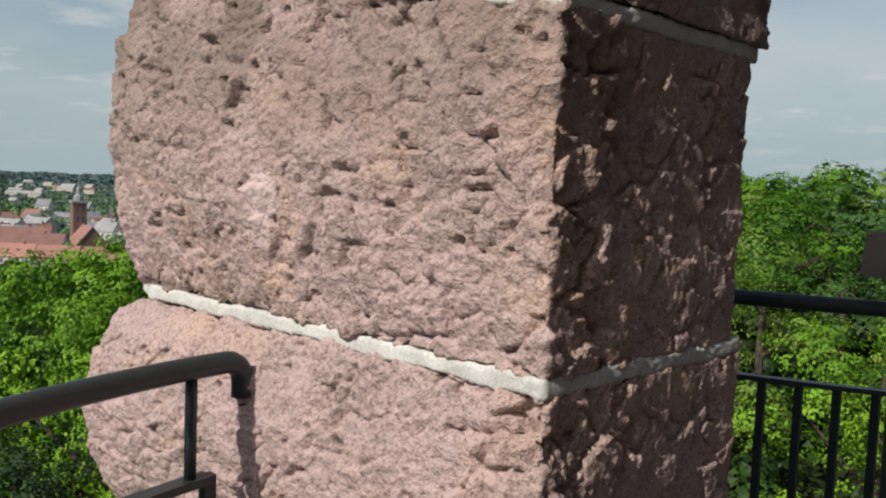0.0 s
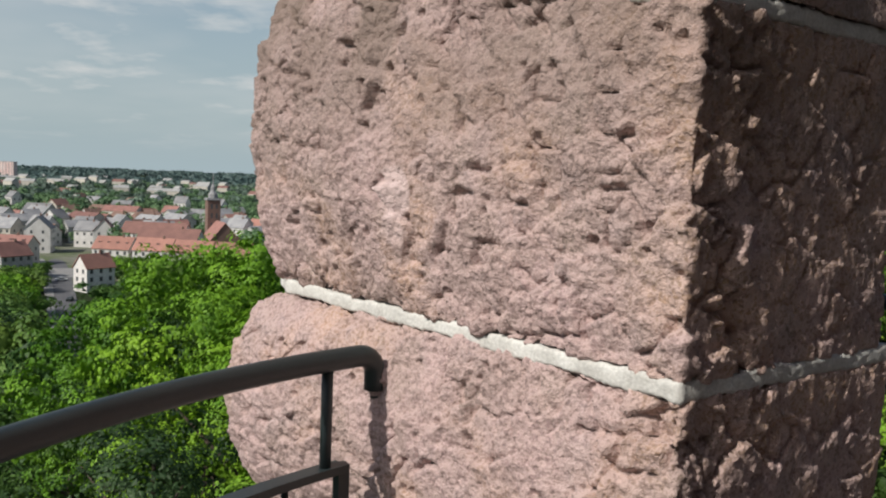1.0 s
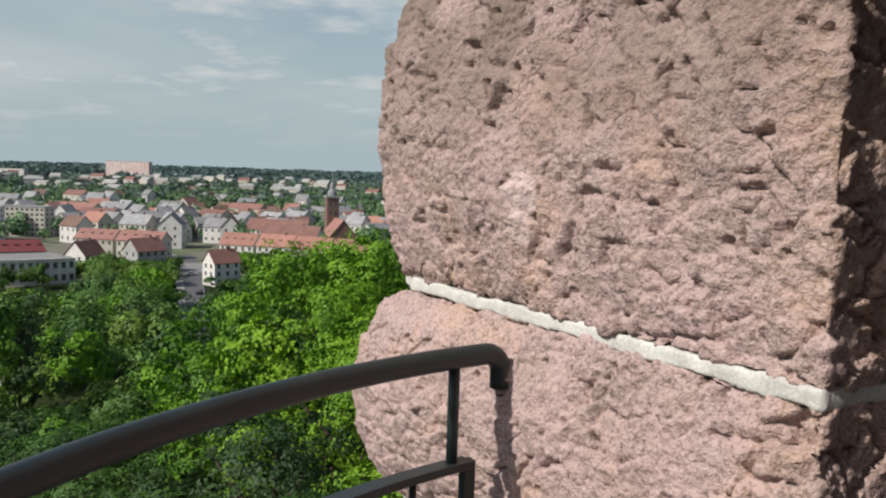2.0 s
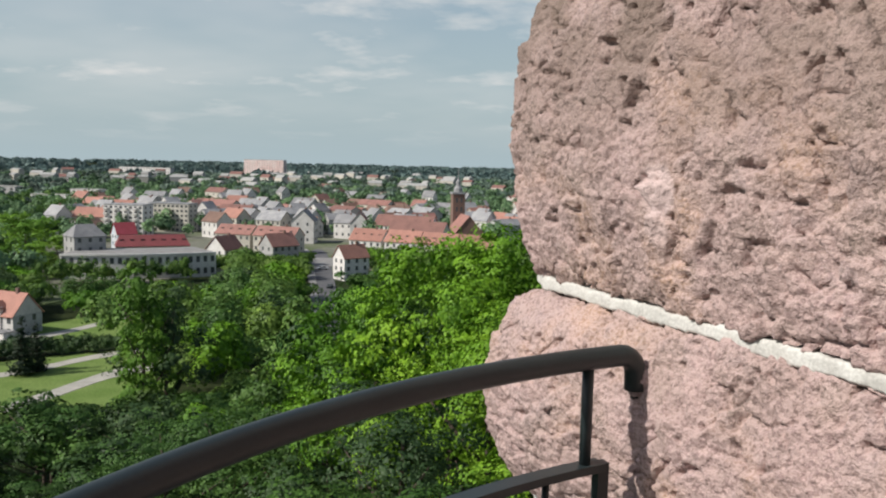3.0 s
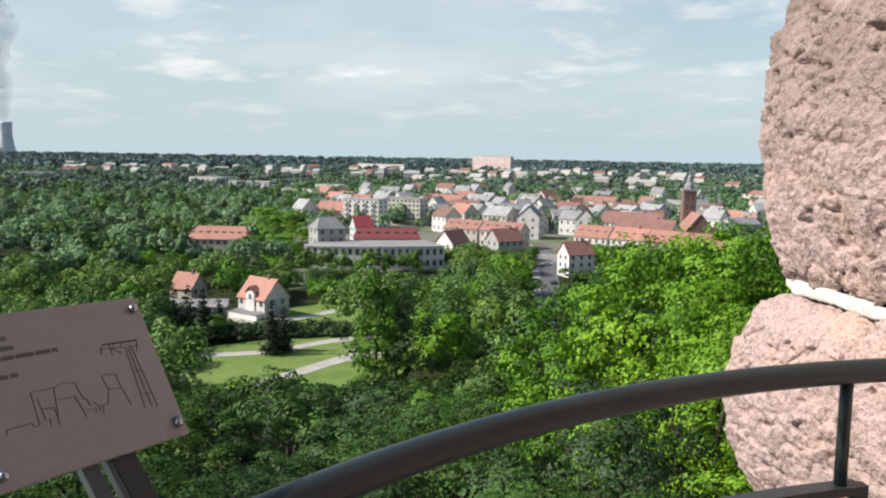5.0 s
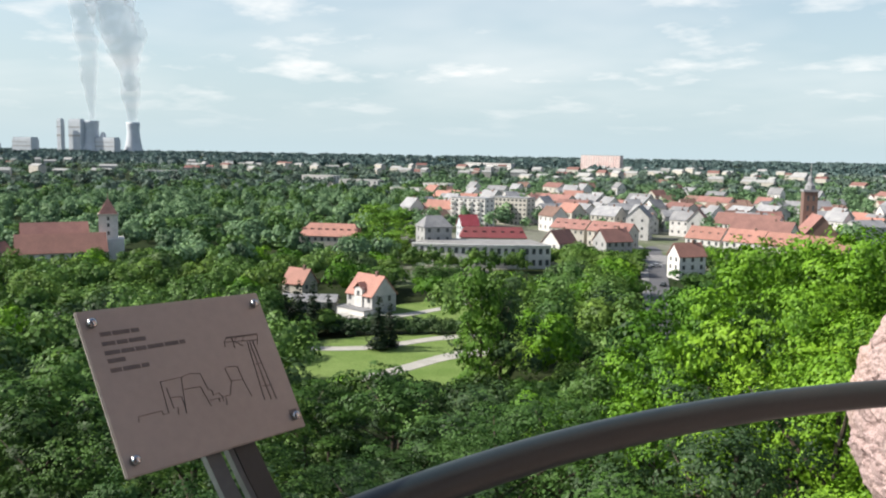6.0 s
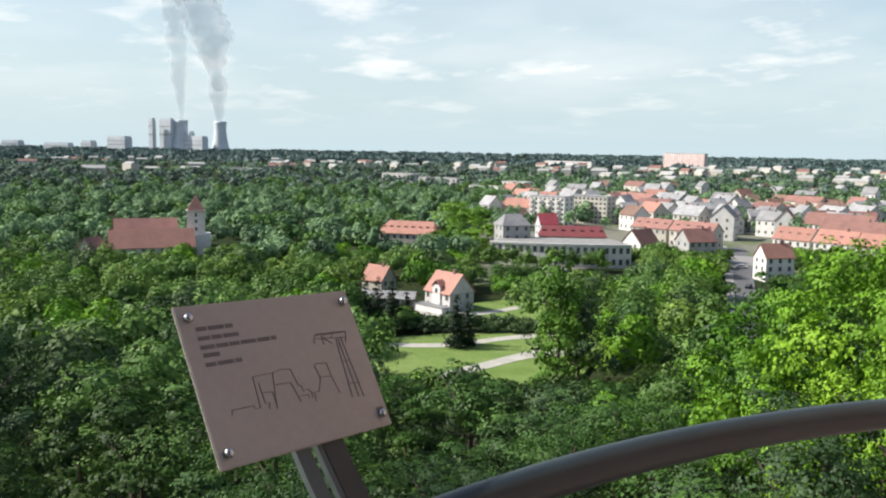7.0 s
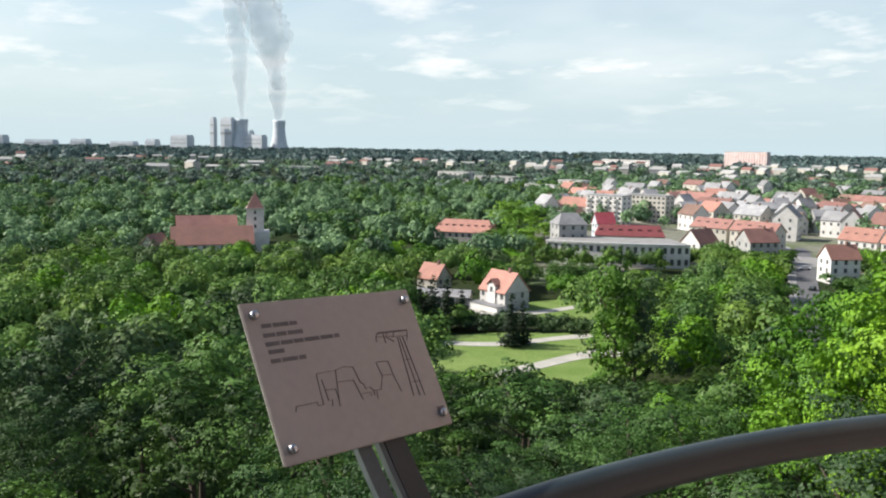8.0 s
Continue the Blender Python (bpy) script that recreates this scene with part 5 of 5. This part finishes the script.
while d < 1250:
    b = 17.0 + rg2.uniform(0, 2)
    while b < 47.5:
        step = math.degrees(rg2.uniform(15, 23) / d)
        b += step
        dd = d + rg2.uniform(-9, 9)
        clash = (22 < b < 25.4 and d < 640) or (40.3 < b < 46.3 and d < 580) or rg2.random() < 0.17 or (d > 620 and rg2.random() < (d - 500) / 500)
        if clash:
            p = polar(b, dd)
            town_trees.append((p.x, p.y, 0, rg2.uniform(9, 15), rg2.uniform(4, 6.5)))
            continue
        if houses >= 270:
            continue
        k = rg2.choice((0, 1, 2, 3, 4, 4, 5, 2, 3, 2))
        m = facing(b, dd, rg2.choice((-30, -38, -48, -58, 48, 30)) + rg2.uniform(-8, 8))
        if used[k]:
            copy_thing(protos[k], m @ Matrix.Diagonal((rg2.uniform(0.85, 1.15), 1, rg2.uniform(0.85, 1.2), 1)))
        else:
            protos[k].matrix_basis, used[k] = m, True
        houses += 1
        if rg2.random() < 0.35:
            p = polar(b + step * 0.5, dd - 9)
            town_trees.append((p.x, p.y, 0, rg2.uniform(7, 13), rg2.uniform(3, 5)))
    d += 23 + d * 0.010

# far town: blocks and roofs beyond counting
def far_town():
    rg = random.Random(21)
    layers = {"white": (CREAM, []), "red": (TILE_RED, []), "grey": (GREYWALL, [])}
    for i in range(135):
        zone = rg.random()
        if zone < 0.5:
            b, d = rg.uniform(19, 50), rg.uniform(1150, 2000)
        elif zone < 0.8:
            b, d = rg.uniform(48, 92), rg.uniform(1350, 2100)
        else:
            b, d = rg.uniform(20, 92), rg.uniform(1900, 2300)
        l, w, h = rg.uniform(10, 30) * (1.6 if rg.random() < 0.15 else 1), rg.uniform(10, 14), rg.uniform(8, 17)
        m = facing(b, d, rg.uniform(-60, 0))
        key = rg.choice(("white", "white", "grey"))
        layers[key][1].append((m, l, w, h, h))
        layers["red" if rg.random() < 0.22 else "grey"][1].append((m, l, w, h, h + rg.uniform(2, 5)))
    for key, (material, rows) in layers.items():
        verts, faces = [], []
        for m, l, w, h, t in rows:
            o = len(verts)
            if t == h:
                pts = [(sx * l / 2, sy * w / 2, z) for z in (-2, h) for sx, sy in ((-1, -1), (1, -1), (1, 1), (-1, 1))]
                fs = [(0, 1, 5, 4), (1, 2, 6, 5), (2, 3, 7, 6), (3, 0, 4, 7), (4, 5, 6, 7)]
            else:
                pts = [(sx * (l / 2 + .3), sy * (w / 2 + .3), h) for sx, sy in ((-1, -1), (1, -1), (1, 1), (-1, 1))] + [(-l / 2, 0, t), (l / 2, 0, t)]
                fs = [(0, 1, 5, 4), (2, 3, 4, 5), (1, 2, 5), (3, 0, 4)]
            verts += [tuple(m @ Vector(p)) for p in pts]
            faces += [tuple(o + k for k in f) for f in fs]
        tagged(link("far_houses", verts, faces, material), {"white": "pale walls of the far town", "red": "red roofs of the far town", "grey": "grey walls and roofs of the far town"}[key], "far town", kind="stuff")


far_town()

# ---- far woods ----
rg3 = random.Random(31)


def far_spots(n, b0, b1, d0, d1, tall, rad, power=1.0, skip=None):
    out = []
    for _ in range(n):
        b, d = rg3.uniform(b0, b1), d0 + (d1 - d0) * rg3.random() ** power
        if skip and skip(b, d):
            continue
        p = polar(b, d)
        s = rg3.uniform(0.7, 1.25)
        out.append((p.x, p.y, ground_z(p.x, p.y), tall * s, rad * rg3.uniform(0.8, 1.3)))
    return out


def keep_clear(b, d):
    return (66 < b < 76 and 318 < d < 362) or (66.5 < b < 76 and d < 318 and d > 296) or (50.8 < b < 57 and 362 < d < 400) or (51.5 < b < 56.2 and 340 < d < 362) or (30 < b < 50 and d < 470)


wood("park_wood", LEAF_PARK_HAZED, far_spots(900, 46, 100, 300, 760, 14, 6.0, 0.8, keep_clear), 330, 0.105, "broad-leaved park wood round the castle", 51)
wood("park_wood", LEAF_PALE, far_spots(450, 46, 100, 300, 900, 14, 6.0, 0.8, keep_clear), 330, 0.105, "pale broad-leaved park wood", 52)
wood("plain_wood", LEAF_PLAIN_HAZED, far_spots(1900, 14, 104, 760, 2200, 14, 9, 0.9, lambda b, d: b < 47 and d < 900), 110, 0.20, "mixed woods on the plain", 53)
wood("plain_wood", LEAF_PARK_HAZED, far_spots(700, 14, 104, 760, 2000, 13, 8, 0.9, lambda b, d: b < 47 and d < 820), 110, 0.20, "woods on the plain paled for haze", 54)
wood("horizon_wood", PINE_HAZED, far_spots(3000, 5, 112, 2000, 4850, 16, 22, 0.8), 40, 0.34, "dark forest along the horizon", 55)
edge = []
for _ in range(680):
    b, d = rg3.uniform(19, 50), rg3.uniform(318, 428)
    if 31.2 < b < 33.2 or (39.3 < b < 49 and d > 326) or (28.8 < b < 32.3 and d < 338 and d > 300):
        continue
    p = polar(b, d)
    edge.append((p.x, p.y, 0, min(rg3.uniform(5, 11), 45 - d * math.tan(radians(5.6 if b < 31 else 6.1))), rg3.uniform(2.5, 4.5)))
wood("garden_trees", LEAF, edge, 300, 0.10, "garden trees and shrubs at the edge of the town", 57)
for _ in range(420):
    b, d = rg3.uniform(17, 48), 430 + 900 * rg3.random()
    if (22 < b < 25 and d < 600) or d < 560 and rg3.random() < 0.6:
        continue
    p = polar(b, d)
    town_trees.append((p.x, p.y, 0, rg3.uniform(9, 17), rg3.uniform(4.5, 9)))
wood("town_trees", LEAF_PARK_HAZED, town_trees, 170, 0.16, "street and garden trees between the town houses", 56)

# ---- power station on the horizon ----
def cooling_tower(b, d, height, r):
    prof = []
    for i in range(17):
        t = i / 16
        prof.append((r * (0.58 + 0.42 * abs(1 - t / 0.78) ** 1.7 if t < 0.78 else 0.58 + 0.05 * ((t - 0.78) / 0.22)), t * height))
    prof += [(prof[-1][0] - 1.5, height - 0.5), (prof[-1][0] - 3, height - 12)]
    ob = part("cooling_tower", lathe(prof, 40), TOWER_CONCRETE, None, "", True)
    ob.matrix_basis = Matrix.Translation(polar(b, d, 4))
    return tagged(ob, "pale concrete cooling tower of a power station", "cooling tower", "cooling towers")


PLANT_D = 4200
cooling_tower(69.10, PLANT_D, 141 + 14, 52)
cooling_tower(66.68, PLANT_D, 141 + 12, 48)


def plant_block(name, label, b, d, l, w, h, z=0.0):
    ob = empty(name, facing(b, d, -42), label=label, category="building")
    part("body", boxes((-l / 2, -w / 2, -2, l / 2, w / 2, h)), TOWER_CONCRETE, ob)
    part("top_storey", boxes((-l / 2 + 3, -w / 2 + 3, h, l / 2 - 3, w / 2 - 3, h + 8)), TOWER_CONCRETE, ob)
    for lo, hi in ((0.55, 0.6), (0.8, 0.83)):
        part("band", boxes((-l / 2 - 0.6, -w / 2 - 0.6, h * lo, l / 2 + 0.6, -w / 2, h * hi)), GREYWALL, ob)
    return ob


plant_block("boiler_house", "tall pale boiler house of the power station", 70.85, PLANT_D, 22, 24, 158)
plant_block("boiler_house", "broad pale boiler house of the power station", 69.95, PLANT_D, 66, 30, 158)
plant_block("turbine_hall", "low turbine hall of the power station", 68.2, PLANT_D - 60, 110, 40, 78)
plant_block("coal_hall", "low wide hall beside the boiler houses", 72.8, PLANT_D, 100, 50, 72)
plant_block("stair_tower", "slim tower at the power station", 68.45, PLANT_D - 40, 18, 18, 100)


for k, (b, wide, tall) in enumerate(((74.6, 60, 50), (76.3, 140, 38), (78.8, 90, 46), (81.0, 160, 40), (83.2, 60, 58), (85.5, 120, 44))):
    plant_block("works_hall", "low pale works building on the horizon", b, PLANT_D + 150, wide, 40, tall)


def plume(b, d, z0, z1, r0, r1, lean, seed, n, label):
    verts, faces = [], []
    sides = 40
    for i in range(n + 1):
        t = i / n
        c = polar(b + lean * t ** 1.4, d, z0 + (z1 - z0) * t)
        base = r0 + (r1 - r0) * t ** 0.8
        for k in range(sides):
            a = k / sides * math.tau
            q = Vector((math.cos(a) * base, math.sin(a) * base, z0 + (z1 - z0) * t))
            f = noise.fractal(q * 0.009 + Vector((seed, 0, 0)), 1.0, 2.0, 3)
            g = noise.noise(q * 0.004 + Vector((0, seed, 3)))
            rr = base * max(0.25, 1 + 0.55 * f * min(1, t * 8) + 0.35 * g * min(1, t * 5))
            verts.append((c.x + math.cos(a) * rr, c.y + math.sin(a) * rr, c.z + f * base * 0.4 * min(1, t * 8)))
    for i in range(n):
        for k in range(sides):
            faces.append((i * sides + k, i * sides + (k + 1) % sides, (i + 1) * sides + (k + 1) % sides, (i + 1) * sides + k))
    return tagged(link("steam_plume", verts, faces, STEAM, smooth=True), label, "steam", kind="stuff")


plume(66.70, PLANT_D, 150, 900, 15, 105, 1.5, 3, 150, "pale grey steam plume rising from a cooling tower")
plume(66.75, PLANT_D + 30, 300, 900, 20, 160, 1.9, 5, 120, "thin outer veil of a steam plume")
plume(69.05, PLANT_D, 150, 760, 6, 62, 0.4, 8, 120, "thin grey steam plume rising from a cooling tower")


# ---- parked cars at the end of the street ----
CAR_WHITE = surface("white_car_paint", (0.75, 0.75, 0.75), (0.70, 0.70, 0.70), 0.3, 3, 20, 0.0, grain=0.03)
TYRE = surface("tyre_rubber", (0.02, 0.02, 0.02), (0.03, 0.03, 0.03), 0.9, 8, 60, 0.1, 0.002)


def car(m, paint, label):
    c = empty("parked_car", m, label=label, category="car", group="cars in the street")
    part("body", boxes((-2.2, -0.88, 0.3, 2.2, 0.88, 0.92), bevel=0.12), paint, c)
    cabin = boxes((-1.2, -0.78, 0.92, 1.1, 0.78, 1.45))
    for v in cabin.verts:
        if v.co.z > 1.2:
            v.co.x *= 0.72
            v.co.y *= 0.88
    part("cabin", cabin, GLASS, c, "dark tinted windows")
    part("roof", boxes((-0.85, -0.68, 1.452, 0.78, 0.68, 1.50), bevel=0.02), paint, c)
    for sx in (-1.35, 1.35):
        for sy in (-0.8, 0.8):
            w = lathe([(0.32, -0.1), (0.34, -0.06), (0.34, 0.06), (0.32, 0.1)], 16)
            bmesh.ops.transform(w, matrix=Matrix.Translation((sx, sy, 0.34)) @ Matrix.Rotation(math.pi / 2, 4, "X"), verts=w.verts)
            part("wheel", w, TYRE, c, "", True)
    return c


car(facing(32.4, 352, 15, 0.3), CAR_WHITE, "white car standing at the end of the street")
car(facing(31.9, 300, 80, 0.3), STEEL_PAINT, "dark car parked along the street")
